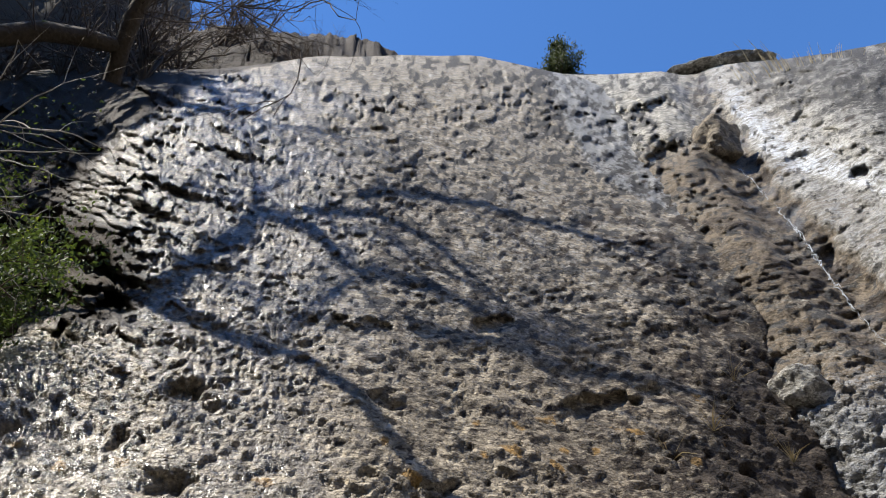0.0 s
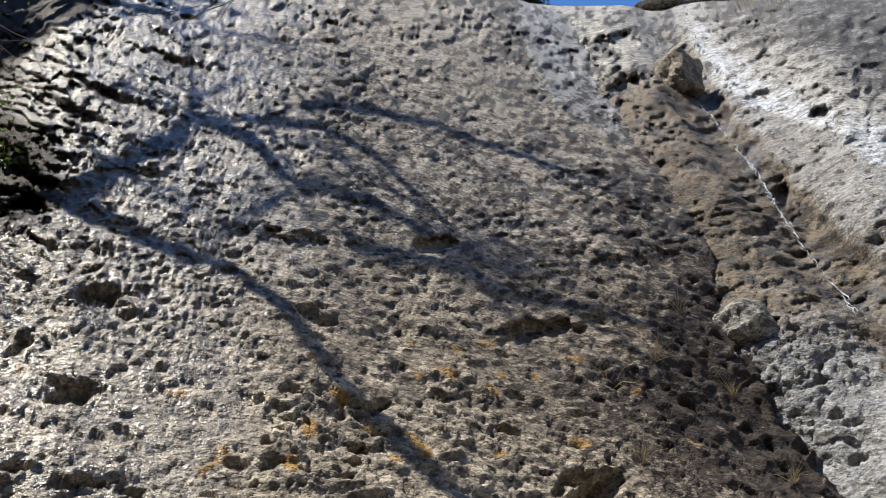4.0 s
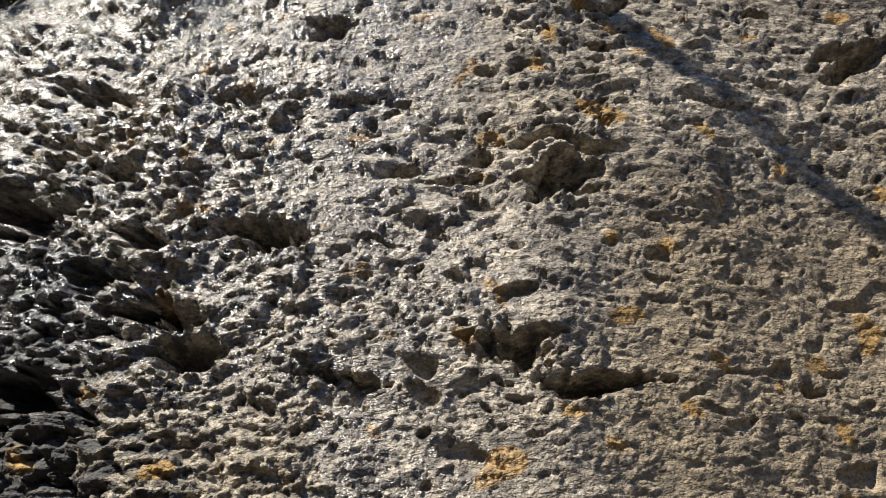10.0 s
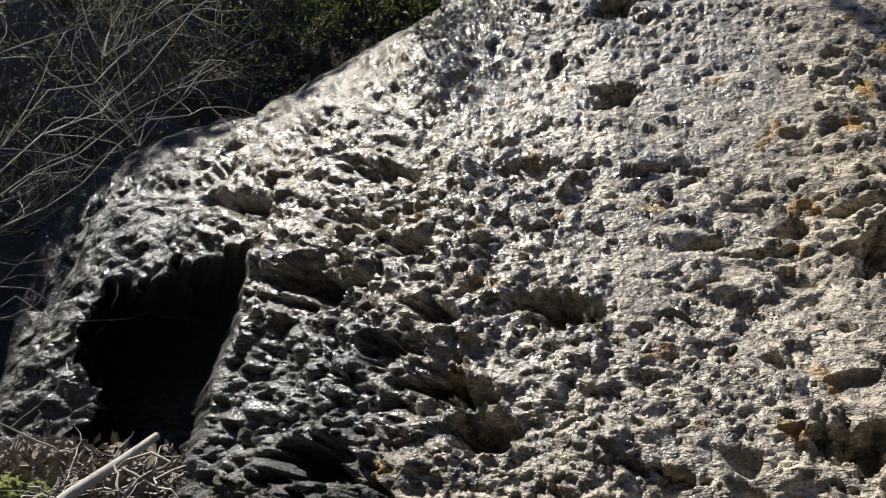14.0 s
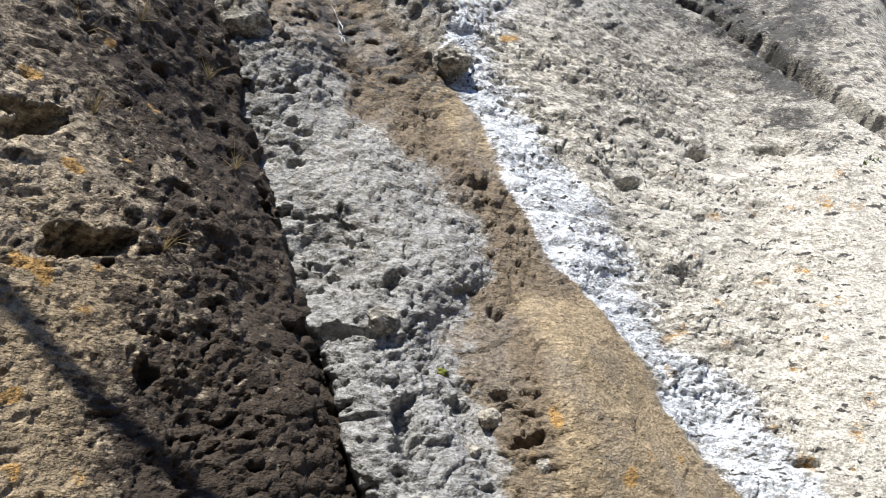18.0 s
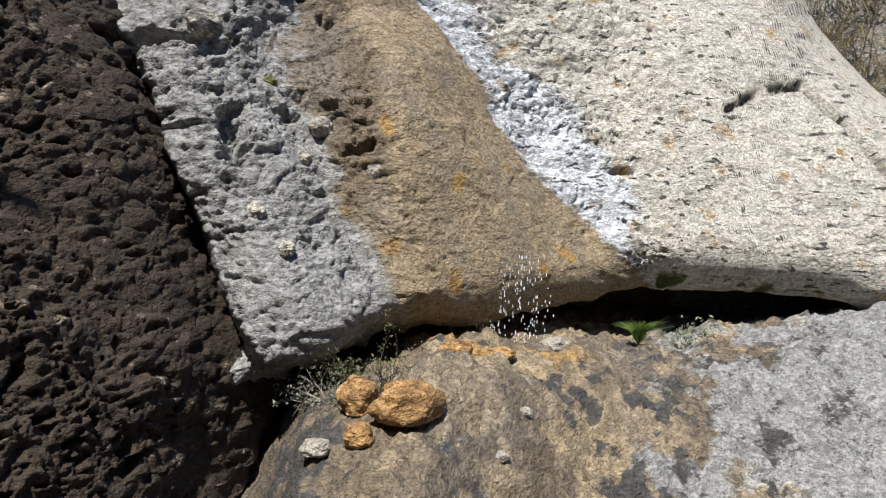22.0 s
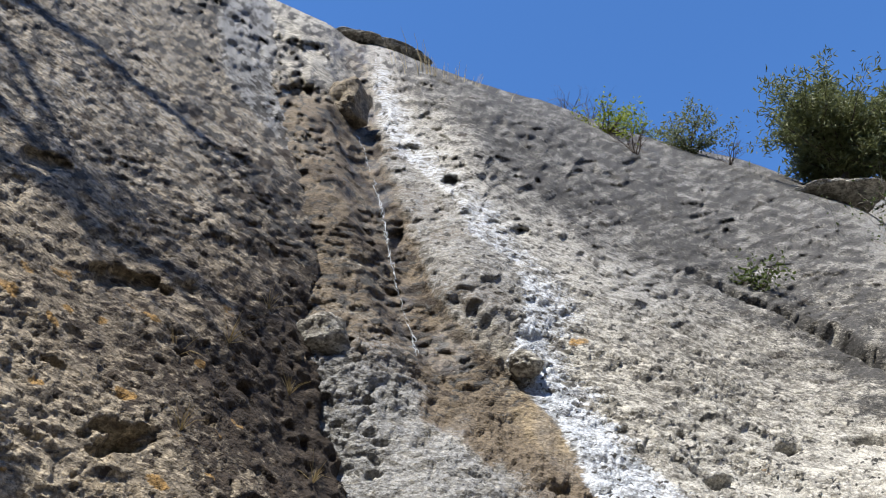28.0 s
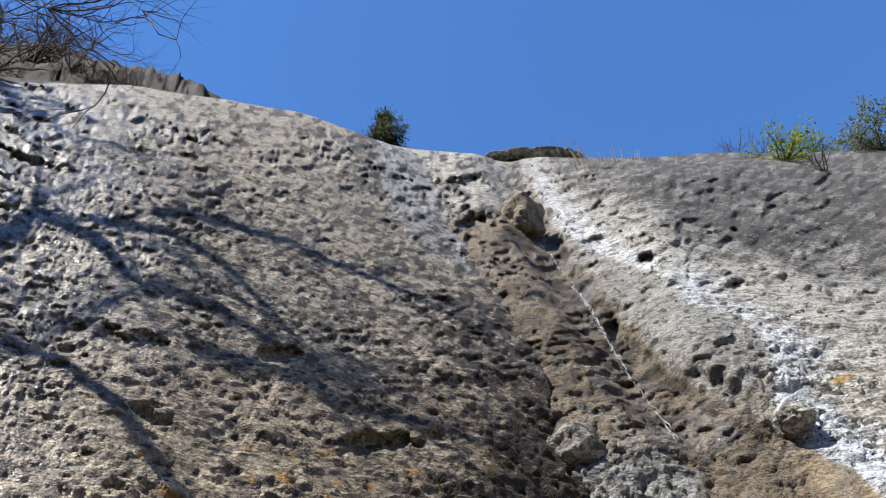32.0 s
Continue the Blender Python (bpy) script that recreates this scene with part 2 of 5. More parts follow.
        shade = mix(mul(ramp(grit, 0.46, 0.36), 0.2), shade, tuple(c * 0.35 for c in tint))
        shade = mix(mul(ramp(grit, 0.54, 0.66), 0.2), shade, tuple(min(1, c * 1.5) for c in tint))
        # only where the mask has a value
        f = mul(f, ramp(attr(key), 0.0, 0.15))
        col = mix(f, col, shade)
    wet = attr("wet")
    col = mix(mul(wet, 0.33), col, (0.075, 0.074, 0.072))
    L.new(col, bs.inputs["Base Color"])
    ro = N.new("ShaderNodeMapRange")
    ro.inputs["To Min"].default_value, ro.inputs["To Max"].default_value = 0.85, 0.34
    L.new(wet, ro.inputs["Value"])
    L.new(ro.outputs[0], bs.inputs["Roughness"])
    L.new(wet, bs.inputs["Coat Weight"])
    bs.inputs["Coat Roughness"].default_value = 0.22
    gap = N.new("ShaderNodeMath")
    gap.operation = "SUBTRACT"
    L.new(noise_tex(16, 3, 0.6, (1, 1, 2.4)), gap.inputs[0])
    gap.inputs[1].default_value = 0.5
    size = N.new("ShaderNodeMath")
    size.operation = "ABSOLUTE"
    L.new(gap.outputs[0], size.inputs[0])
    lump = N.new("ShaderNodeTexVoronoi")
    lump.inputs["Scale"].default_value, lump.inputs["Detail"].default_value = 38, 1.0
    L.new(geo.outputs["Position"], lump.inputs["Vector"])
    pebble = ramp(lump.outputs["Distance"], 0.75, 0.1)
    last = None
    for h, strength, dist in ((ramp(b_grain, 0.38, 0.62), 0.6, 0.012), (ramp(strata, 0.36, 0.64), 0.6, 0.008), (ramp(scales, 0.38, 0.62), 0.55, 0.004), (ramp(size.outputs[0], 0.0, 0.035), 0.7, 0.005), (pebble, 0.7, 0.008), (ramp(b_fine, 0.40, 0.60), 0.6, 0.006), (b_grit, 0.5, 0.003)):
        b = N.new("ShaderNodeBump")
        b.inputs["Strength"].default_value, b.inputs["Distance"].default_value = strength, dist
        L.new(h, b.inputs["Height"])
        if last:
            L.new(last, b.inputs["Normal"])
        last = b.outputs[0]
    L.new(last, bs.inputs["Normal"])
    L.new(last, bs.inputs["Coat Normal"])
    return m


M_DOME = rock_material("conglomerate", (0.47, 0.396, 0.287), (0.165, 0.135, 0.098), 0.62)
M_SLAB = rock_material("limestone", (0.50, 0.473, 0.41), (0.18, 0.165, 0.14), 0.78)
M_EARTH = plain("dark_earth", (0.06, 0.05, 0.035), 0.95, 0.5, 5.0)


# ---- the cliff ----
MASKS = ("tan", "brown", "grey", "pale", "white", "lichen_and_shade", "black", "moss", "ochre", "wet")
GRIDS = {}


def blank(n):
    return {k: np.zeros(n) for k in MASKS}


def outward(P):
    """Normals of a grid that point back to the standpoint."""
    n = grid_normals(P)
    mid = P.reshape(-1, 3).mean(0)
    return n if (n.reshape(-1, 3) @ mid).mean() < 0 else -n


def pocket(az, el, places):
    """Depth of hollows, each a place with its half width and half height in degrees, and its depth."""
    d = np.zeros(len(az))
    for a, e, w, h, depth in places:
        near = (np.abs(az - a) < 2.2 * w) & (np.abs(el - e) < 2.2 * h)
        if near.any():
            x, y = (az[near] - a) / w, (el[near] - e) / h
            y = np.where(y > 0, y * 1.5, y)
            d[near] = np.maximum(d[near], 1.0 * depth * smooth(1.5, 0.4, np.hypot(x, y) + 0.8 * fbm(np.stack([az[near] * 0.7, el[near] * 1.2, el[near] * 0 + 3], 1), 3, 91)))
    return d


def spacing(P):
    """The longer side of each cell of a grid."""
    return np.maximum(np.linalg.norm(np.gradient(P, axis=0), axis=-1), np.linalg.norm(np.gradient(P, axis=1), axis=-1)).ravel()


def lumpy(flat, seed, sp, small=1.0):
    """Relief of the pitted conglomerate: broad swells, nodules with creases between them, and crisp pits drawn out sideways."""
    wide = (flat + 0.035 * np.stack([perlin(flat / 0.13, seed + k) for k in (50, 51, 52)], 1)) * (1.0, 1.0, 1.7)
    patch = smooth(-0.5, 0.5, fbm(flat / 0.55, 2, seed + 60))
    d = 0.06 * fbm(flat / 1.3, 2, seed)
    for k, (size, amp) in enumerate(((0.42, 0.032), (0.18, 0.026), (0.085, 0.020), (0.042, 0.013), (0.024, 0.008))):
        d += small * amp * (0.5 + 0.7 * patch) * (np.abs(perlin(wide / size, seed + 4 + k)) - 0.25) * smooth(0.45 * size, 0.2 * size, sp)
    for k, (size, depth, lo) in enumerate(((0.30, 0.060, 0.58), (0.11, 0.032, 0.46), (0.052, 0.017, 0.40), (0.027, 0.008, 0.36))):
        n = perlin(wide / size, seed + 20 + k) + 0.45 * perlin(wide / (0.42 * size), seed + 30 + k)
        d -= small * depth * (0.45 + 0.8 * patch) * smooth(lo, lo + 0.16, n) * smooth(0.42 * size, 0.18 * size, sp)
    a, e = bearing(flat)
    return d * (1 + 0.9 * smooth(-24, -38, a)) * (1 - 0.88 * smooth(26, 39, e)) * (1 - 0.6 * smooth(-12, -2, a) * smooth(24, 17, a) * smooth(18, 10, e)) * (1 + 0.5 * smooth(20, 26, a) * smooth(38, 34, a) * smooth(22, 14, e))


def chips(P, EL, az, el, seed, step=0.0, wide=1.0):
    """Depth inwards of fine broken layers on a face that lies back, in proportion to how far it recedes; step adds bolder ledges."""
    dist = np.linalg.norm(P - (0, 0, EYE_H), axis=-1)
    lie = np.clip(np.abs(np.gradient(dist, axis=0)) / np.maximum(np.abs(np.gradient(EL, axis=0)), 0.01), 0.05, 0.9).ravel()
    p = np.stack([az, el, 0 * az + 0.43 * seed], 1)
    p = p + np.stack([0.5 * perlin(p / 1.1, seed), 0.22 * perlin(p / 1.3, seed + 1), 0 * az], 1)
    fine = perlin(p / (wide * 1.0, 0.42, 1), seed + 2) + 0.6 * perlin(p / (wide * 0.55, 0.24, 1), seed + 3) + 0.8 * perlin(p / (wide * 2.4, 1.0, 1), seed + 4)
    patch = smooth(-0.5, 0.5, perlin(p / (5.0, 2.2, 1), seed + 5))
    pits = smooth(0.30, 0.50, perlin(p / (2.0, 0.36, 1), seed + 6) + 0.5 * perlin(p / (0.6, 0.25, 1), seed + 7))
    bold = smooth(0.1, 0.45, perlin(p / (3.2, 0.8, 1), seed + 8))
    return lie * (0.17 * (0.5 + 0.8 * patch) * fine + 0.13 * (0.3 + patch) * pits - step * bold * flakes(az, el, 1.8, 0.7, seed + 9))


def knobs(az, el, size, seed):
    """Rounded lumps with creases between them, in the bearings' own measure: 0 to 1."""
    p = np.stack([az / size, el / (0.7 * size), 0 * az + 0.71 * seed], 1)
    p = p + 0.35 * np.stack([perlin(p * 1.3, seed + 1), perlin(p * 1.3, seed + 2), 0 * az], 1)
    return np.abs(perlin(p, seed)) * 1.4


def along_sight(P, depth):
    """The points moved away from the standpoint."""
    way = P - (0, 0, EYE_H)
    return P + way / np.linalg.norm(way, axis=-1, keepdims=True) * depth.reshape(P.shape[:2])[..., None]


def layers(p, thick, seed):
    """Shingled layers, each proud at its lower edge."""
    ph = p[:, 2] / thick + 3.2 * perlin(p / (thick * 4.5), seed) + 1.5 * perlin(p / (thick * 1.5), seed + 1) + 0.5 * perlin(p / (thick * 0.6), seed + 2)
    return 1 - (ph - np.floor(ph))


def dome_edge(el):
    """Azimuth of the dome's right-hand edge."""
    return curve(el, (-20, 39), (-14, 41), (-8.5, 37), (-1.3, 34.2), (4.5, 32.3), (9, 31), (12, 30.2), (17, 29.3), (21, 28), (24, 25.6), (26, 24.6), (29, 24.7), (33, 23.8), (38, 23), (42, 20.5), (46, 18.5), (60, 18))


def dome_foot(az):
    return curve(az, (-66, 6.9), (-58, 5.9), (-50, 4.4), (-42, 3.2), (-34, 2.55), (-24, 2.3), (-8, 2.25), (2, 2.5), (10, 2.82), (18, 3.1), (26, 3.35), (34, 3.6), (48, 4.6))


# the dome
az = np.arange(-44, 42, 0.12)
foot = dome_foot(az) + curve(az, (-52, 2.2), (-42, 1.5), (-34, 0.8), (-30, 0.1), (-26, 0.03), (-22, 0.0), (48, 0.0))
top = curve(az, (-54, 37), (-50, 39), (-42, 43.5), (-33, 47.6), (-22, 50.2), (-14, 52), (-5, 52.6), (3, 52.5), (9, 51.4), (16, 50), (26, 48.6), (48, 45))
H, R, A = rock_grid(az, 540, foot, az * 0 + 0.45, top)
EL, AZ = np.degrees(np.arctan2(H, R)), np.degrees(A)
way = np.stack([AZ.ravel(), EL.ravel(), 0 * AZ.ravel()], 1)
u = AZ - dome_edge(EL) + (0.7 * perlin(way / 3.1, 221) + 0.5 * perlin(way / 0.9, 222)).reshape(AZ.shape)
R = R + 0.42 * (1 - 0.35 * smooth(30, 42, EL)) * np.clip((u + 13) / 13, 0, 1) ** 2 + 0.3 * np.maximum(u, 0)
rim = np.abs(AZ - dome_edge(EL)) < 0.3
by_el = np.argsort(EL[rim])
rim_el, rim_r = EL[rim][by_el], R[rim][by_el]
P = to_points(H, R, A)
Nn = outward(P)
flat = P.reshape(-1, 3)
az1, el1 = AZ.ravel(), EL.ravel()
sp = spacing(P)
d = lumpy(flat, 1, sp)
high = smooth(22, 34, el1)
d += (1 - high) * (0.005 * flakes(az1, el1, 1.6, 0.9, 129) + 0.002 * flakes(az1, el1, 0.8, 0.45, 133))
cut = smooth(25, 35, el1) * chips(P, EL, az1, el1, 121, 0.05 + 0.5 * smooth(-15, -25, az1))
drip_side, far_side = smooth(-6, -16, az1) * smooth(24, 32, el1), smooth(-22, -29, az1) * smooth(35, 39, el1)
cut -= drip_side * (0.030 * knobs(az1, el1, 1.3, 247) + 0.030 * knobs(az1, el1, 0.6, 249)) + far_side * (0.16 * flakes(az1, el1, 2.6, 0.75, 251) + 0.10 * knobs(az1, el1, 1.2, 253) + 0.06 * knobs(az1, el1, 0.6, 255))
hole = pocket(az1, el1, [(-32.5, 36.0, 4.0, 2.4, 0.75), (12.4, 20.5, 1.7, 0.9, 0.16), (17.5, 13.7, 2.3, 0.9, 0.16), (-26.8, 11.8, 1.8, 1.2, 0.22), (-21.4, 1.4, 1.7, 1.0, 0.18), (-6.8, 15.2, 1.8, 1.5, 0.13), (-5.6, 1.0, 3.0, 0.8, 0.14),
                       (-10.3, 3.7, 2.0, 1.2, 0.13), (-23.3, 25.7, 1.8, 0.8, 0.14), (-9.3, 36.0, 3.4, 0.7, 0.12), (-4.9, 50.9, 1.6, 0.3, 0.08), (2, 36.0, 1.5, 0.7, 0.16),
                       (-22.5, 45.2, 3.0, 0.35, 0.14), (-23.5, 42.2, 3.5, 0.35, 0.14), (-28, 40.6, 2.5, 0.4, 0.14), (10, 30.5, 2.4, 0.6, 0.15)])
upper = smooth(27, 31, el1)
d -= hole * (1 - upper)
cut += np.where(az1 < -27, 1.4, 0.65) * hole * upper
P = along_sight(P + Nn * d.reshape(H.shape)[..., None], cut)
blot = perlin(flat / 0.8, 63)
k = blank(len(az1))
k["wet"] = smooth(-4, -20, az1 + 7 * blot) * smooth(53, 48, el1) * smooth(-42, -30, az1) * 0.95
# last term paints the flank foot's shade over its lichen
k["lichen_and_shade"] = smooth(9, 24, az1 + 4 * blot - 5 * smooth(26, 16, el1)) * smooth(48, 38, el1) * 0.5 + smooth(-24, -5, az1 - dome_edge(el1) + 5 * blot) * smooth(36, 24, el1) * smooth(-2, 8, el1 + 0.35 * az1) * 0.52 + 0.72 * smooth(6, -5, el1 + 3 * blot) * smooth(18, 26, az1 + 3 * blot)
k["brown"] = smooth(-6, 10, az1 + 6 * blot) * smooth(44, 30, el1 + 5 * blot) * smooth(16, 26, el1 + 4 * blot) * 0.4
# the upper-left wall stands in shade: painted here with the lichen tint
wall_shade = smooth(0.6, -0.8, az1 + 1.5 * blot - curve(el1, (30, -34), (41.4, -32.5), (45, -29.6), (49.4, -24.6), (52, -14)))
k["lichen_and_shade"] += 1.3 * wall_shade
k["black"] = smooth(6, 12, az1 + 3 * blot) * smooth(40, 47, el1) * smooth(12.5, 10.5, az1 - 0 * el1) * 0.4
k["grey"] = 0.36 * smooth(26, 40, el1) + smooth(-0.4, 0.6, az1 - curve(el1, (30, 30), (38, 24), (42, 20), (44.3, 13.5), (46.2, 12.5), (48.6, 10.6), (51, 10.2), (60, 10))) * 0.38
k["tan"] = smooth(24, 6, el1 + 5 * blot) * smooth(-14, 2, az1 + 4 * blot) * smooth(26, 17, az1 + 3 * blot) * 0.8
k["ochre"] = smooth(0.36, 0.6, perlin(flat / 0.13, 65)) * smooth(-30, -18, az1) * smooth(36, 26, el1) * smooth(26, 14, az1)
k["wet"] *= (1 - 0.9 * wall_shade) * (0.4 + 0.6 * flecks_of(az1, el1, 0.9, 0.35, 211, -0.3, 0.3))
# shade of the cave pocket, painted dark around it and kept dry
hole_shade = smooth(1.25, 0.9, np.hypot((az1 + 32.5) / 5.5, (el1 - 36.0) / 3.2) + 0.2 * blot)
k["lichen_and_shade"] += 1.5 * hole_shade
k["wet"] *= 1 - hole_shade
k["black"] += 0.75 * smooth(28, 38, el1) * flecks_of(az1, el1, 1.1, 0.30, 163, -0.35, 0.75) + 0.4 * smooth(28, 38, el1) * flecks_of(az1, el1, 0.5, 0.18, 165, -0.2, 0.7)
k["lichen_and_shade"] += smooth(20, 30, el1) * smooth(49, 43, el1) * 0.75 * flecks_of(az1, el1, 0.9, 0.3, 167, -0.25, 0.75) + smooth(32, 24, el1) * 0.5 * flecks_of(az1, el1, 0.9, 0.5, 171, 0.35, 0.6) * smooth(4, 12, el1)
k["pale"] += 0.45 * flecks_of(az1, el1, 0.7, 0.25, 175, 0.35, 0.6) * smooth(30, 38, el1) * (1 - wall_shade)
k["lichen_and_shade"] *= np.where(el1 < 32, 0.95 + 0.5 * perlin(flat / 0.16, 227) + 0.4 * perlin(flat / 0.05, 228), 1.0) * (1 - wall_shade) + wall_shade
k["lichen_and_shade"] = np.clip(k["lichen_and_shade"], 0, 1) * (1 - 0.4 * flecks_of(az1, el1, 0.7, 0.6, 215, 0.0, 0.7) * (1 - wall_shade) * (1 - hole_shade))
k["black"] *= 1 - wall_shade
k["grey"] *= 1 - wall_shade
k["pale"] *= 1 - wall_shade
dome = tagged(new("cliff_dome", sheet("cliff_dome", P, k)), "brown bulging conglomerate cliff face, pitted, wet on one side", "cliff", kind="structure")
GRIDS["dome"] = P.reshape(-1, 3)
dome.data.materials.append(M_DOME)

# the wet lobe in front of it
az = np.arange(-66, -15, 0.13)
foot = dome_foot(az) - 0.0
top = curve(az, (-66, 3), (-60, 9), (-58, 12.6), (-56, 16), (-52, 20.6), (-46, 23.2), (-39.5, 27.3), (-34, 30.6), (-31.8, 32.2), (-28, 34.7), (-26.4, 36.5), (-25.2, 39), (-20, 43), (-15, 44))
H, R, A = rock_grid(az, 400, foot, az * 0 + 0.45, top, 1.5)
EL, AZ = np.degrees(np.arctan2(H, R)), np.degrees(A)
ul = -56.8 - AZ
R = R + 0.3 * np.clip((ul + 4) / 4, 0, 1) ** 2 + 0.6 * np.maximum(ul, 0) - 0.03 * smooth(-30, -36, AZ) + 0.12 * smooth(-28, -15, AZ)
P = to_points(H, R, A)
Nn = outward(P)
flat = P.reshape(-1, 3)
az1, el1 = AZ.ravel(), EL.ravel()
d = lumpy(flat, 1, spacing(P), 1.25)
d -= pocket(az1, el1, [(-42, 12.6, 2.2, 1.1, 0.18), (-36.1, 15, 1.0, 0.8, 0.13), (-34.6, 11.0, 1.3, 0.8, 0.16), (-26.8, 11.8, 1.8, 1.2, 0.22), (-33.3, 6.4, 2.2, 0.9, 0.15), (-40.7, 1.6, 2.3, 1.6, 0.25),
                       (-31.9, 3.6, 1.7, 1.2, 0.18), (-28.6, 20.5, 1.5, 0.6, 0.12), (-24.6, 19.5, 1.3, 0.6, 0.12), (-38, 20.5, 1.5, 0.7, 0.14), (-46, 17, 1.6, 0.7, 0.15), (-37, 8.5, 1.8, 1.0, 0.14)])
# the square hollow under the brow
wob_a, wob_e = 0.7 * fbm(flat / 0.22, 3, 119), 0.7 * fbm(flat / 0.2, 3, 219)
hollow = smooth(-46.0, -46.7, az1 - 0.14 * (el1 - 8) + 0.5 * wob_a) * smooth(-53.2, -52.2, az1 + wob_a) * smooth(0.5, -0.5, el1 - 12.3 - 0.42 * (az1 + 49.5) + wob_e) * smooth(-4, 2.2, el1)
P = P + np.stack([np.sin(A), np.cos(A), 0 * A], -1) * (1.2 * hollow).reshape(H.shape)[..., None]
d += 0.008 * flakes(az1, el1, 1.6, 0.9, 129) + 0.003 * flakes(az1, el1, 0.8, 0.45, 133)
side = 0.4 + 0.6 * smooth(-30, -42, az1)
crest = smooth(8, 3, np.interp(az1, az, top) - el1)
cut = -(side * (1 - 0.5 * hollow) * (0.06 * knobs(az1, el1, 2.2, 231) + 0.05 * knobs(az1, el1, 1.1, 233) + 0.032 * knobs(az1, el1, 0.6, 235)) + crest * (0.05 * knobs(az1, el1, 1.1, 237) + 0.04 * knobs(az1, el1, 0.6, 239)))
P = along_sight(P, cut)
P = P + Nn * d.reshape(H.shape)[..., None]
blot = perlin(flat / 0.8, 63)
k = blank(len(az1))
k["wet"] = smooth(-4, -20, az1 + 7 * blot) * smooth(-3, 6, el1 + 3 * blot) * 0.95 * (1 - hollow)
# the hollow term paints the inside black in place of its shade
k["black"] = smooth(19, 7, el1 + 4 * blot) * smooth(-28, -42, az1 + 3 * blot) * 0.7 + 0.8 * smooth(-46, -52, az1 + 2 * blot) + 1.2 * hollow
k["moss"] = smooth(0.3, 0.5, perlin(flat / 0.16, 67)) * smooth(-35, -50, az1) * smooth(24, 10, el1) * 0.8
k["ochre"] = smooth(0.4, 0.6, perlin(flat / 0.13, 65)) * smooth(-48, -36, az1) * 0.9
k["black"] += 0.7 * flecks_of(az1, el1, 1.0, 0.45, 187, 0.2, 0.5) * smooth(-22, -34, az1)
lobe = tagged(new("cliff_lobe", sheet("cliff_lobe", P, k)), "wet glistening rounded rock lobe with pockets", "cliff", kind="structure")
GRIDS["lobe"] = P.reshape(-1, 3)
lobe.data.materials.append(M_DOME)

# the pale slab, the tufa tongue and the grey rib
az = np.arange(8, 94, 0.125)
foot = curve(az, (8, 4.4), (25, 4.15), (35, 4.05), (41, 4.1), (47, 4.25), (50, 4.35), (55, 4.9), (61, 5.55), (66, 5.8), (76, 6.6), (84, 7.6), (94, 9))
lean = curve(az, (8, 0.45), (30, 0.42), (36, 0.40), (44, 0.55), (50, 0.65), (60, 0.72), (94, 0.75))
top = curve(az, (8, 51.3), (16, 49.9), (23, 49), (33, 47), (43, 44.6), (50, 41.9), (58, 38.9), (62, 36.5), (66, 33.5), (69.5, 28), (71.2, 18), (72.6, 11.7), (77.7, 5.5), (84, 3), (94, 2))
lip = curve(az, (8, -19), (38, -15), (40.8, -13.8), (43.6, -13), (48, -10.9), (51.6, -10.0), (58, -8.6), (63.7, -6.6), (75.9, -6.7), (78, -8), (94, -8))
H, R, A = rock_grid(az, 540, foot, lean, top)
AZ, EL = np.degrees(A), np.degrees(np.arctan2(H, R))
# high up the slab runs into the dome without a gap
seam = np.abs(AZ - dome_edge(EL)) < 0.3
by_el = np.argsort(EL[seam])
level = np.linspace(-15, 48, 64)
grow_by = np.interp(level, rim_el, rim_r) / np.interp(level, EL[seam][by_el], R[seam][by_el]) * 1.008
draw = 1 + (np.interp(EL, level, np.convolve(np.pad(grow_by, 2, mode="edge"), np.ones(5) / 5, "valid")) - 1) * smooth(10, 0, AZ - dome_edge(EL)) * smooth(4, 19, EL)
H, R = H * draw, R * draw
tan_l = curve(EL, (-12, 49), (-5.4, 47.4), (2.6, 43.1), (8.6, 41.1), (14.3, 44.2), (19.3, 39.8), (23, 34.8), (28, 31), (35, 28), (41, 24.5), (50, 22))
tan_r = curve(EL, (-12, 67), (-5.9, 64.3), (-2.2, 61.3), (0.6, 57.9), (5, 54.7), (10.6, 51.8), (14.7, 46.8), (18.7, 44.4), (23.3, 42.3), (27, 38.6), (31.5, 33.5), (36, 31), (41, 28), (50, 25))
raw = to_points(H, R, A).reshape(-1, 3)
tan_l = tan_l + (0.9 * perlin(raw / 0.4, 101) + 0.6 * perlin(raw / 0.12, 102)).reshape(H.shape)
tan_r = tan_r + (0.5 * perlin(raw / 0.3, 103) + 0.25 * perlin(raw / 0.08, 104)).reshape(H.shape)
R = R - 0.22 * smooth(-3.0, 6.0, AZ - tan_l) * smooth(0.0, 5.0, tan_r - AZ) * smooth(16, 4, EL) + 0.16 * smooth(-1.5, 1.5, AZ - tan_l) * smooth(-1.5, 1.5, tan_r - AZ) * smooth(20, 27, EL) + 0.030 * np.clip(lip[None, :] + 4 - EL, 0, 4) ** 2
R = R - 0.16 * smooth(3.0, -3.0, np.abs(AZ - (tan_l - 6.0)) - 3.5) * smooth(22, 12, EL)
P = to_points(H, R, A)
Nn = outward(P)
flat = P.reshape(-1, 3)
az1, el1 = AZ.ravel(), EL.ravel()
t1, r1 = tan_l.ravel(), tan_r.ravel()
right = smooth(-0.6, 0.6, az1 - r1)
sp = spacing(P)
lower = smooth(26, 16, el1)
wide = flat * (1.0, 1.0, 3.6)
wave = perlin(flat / 0.5, 44)[:, None] * (0.0, 0.0, 0.12)
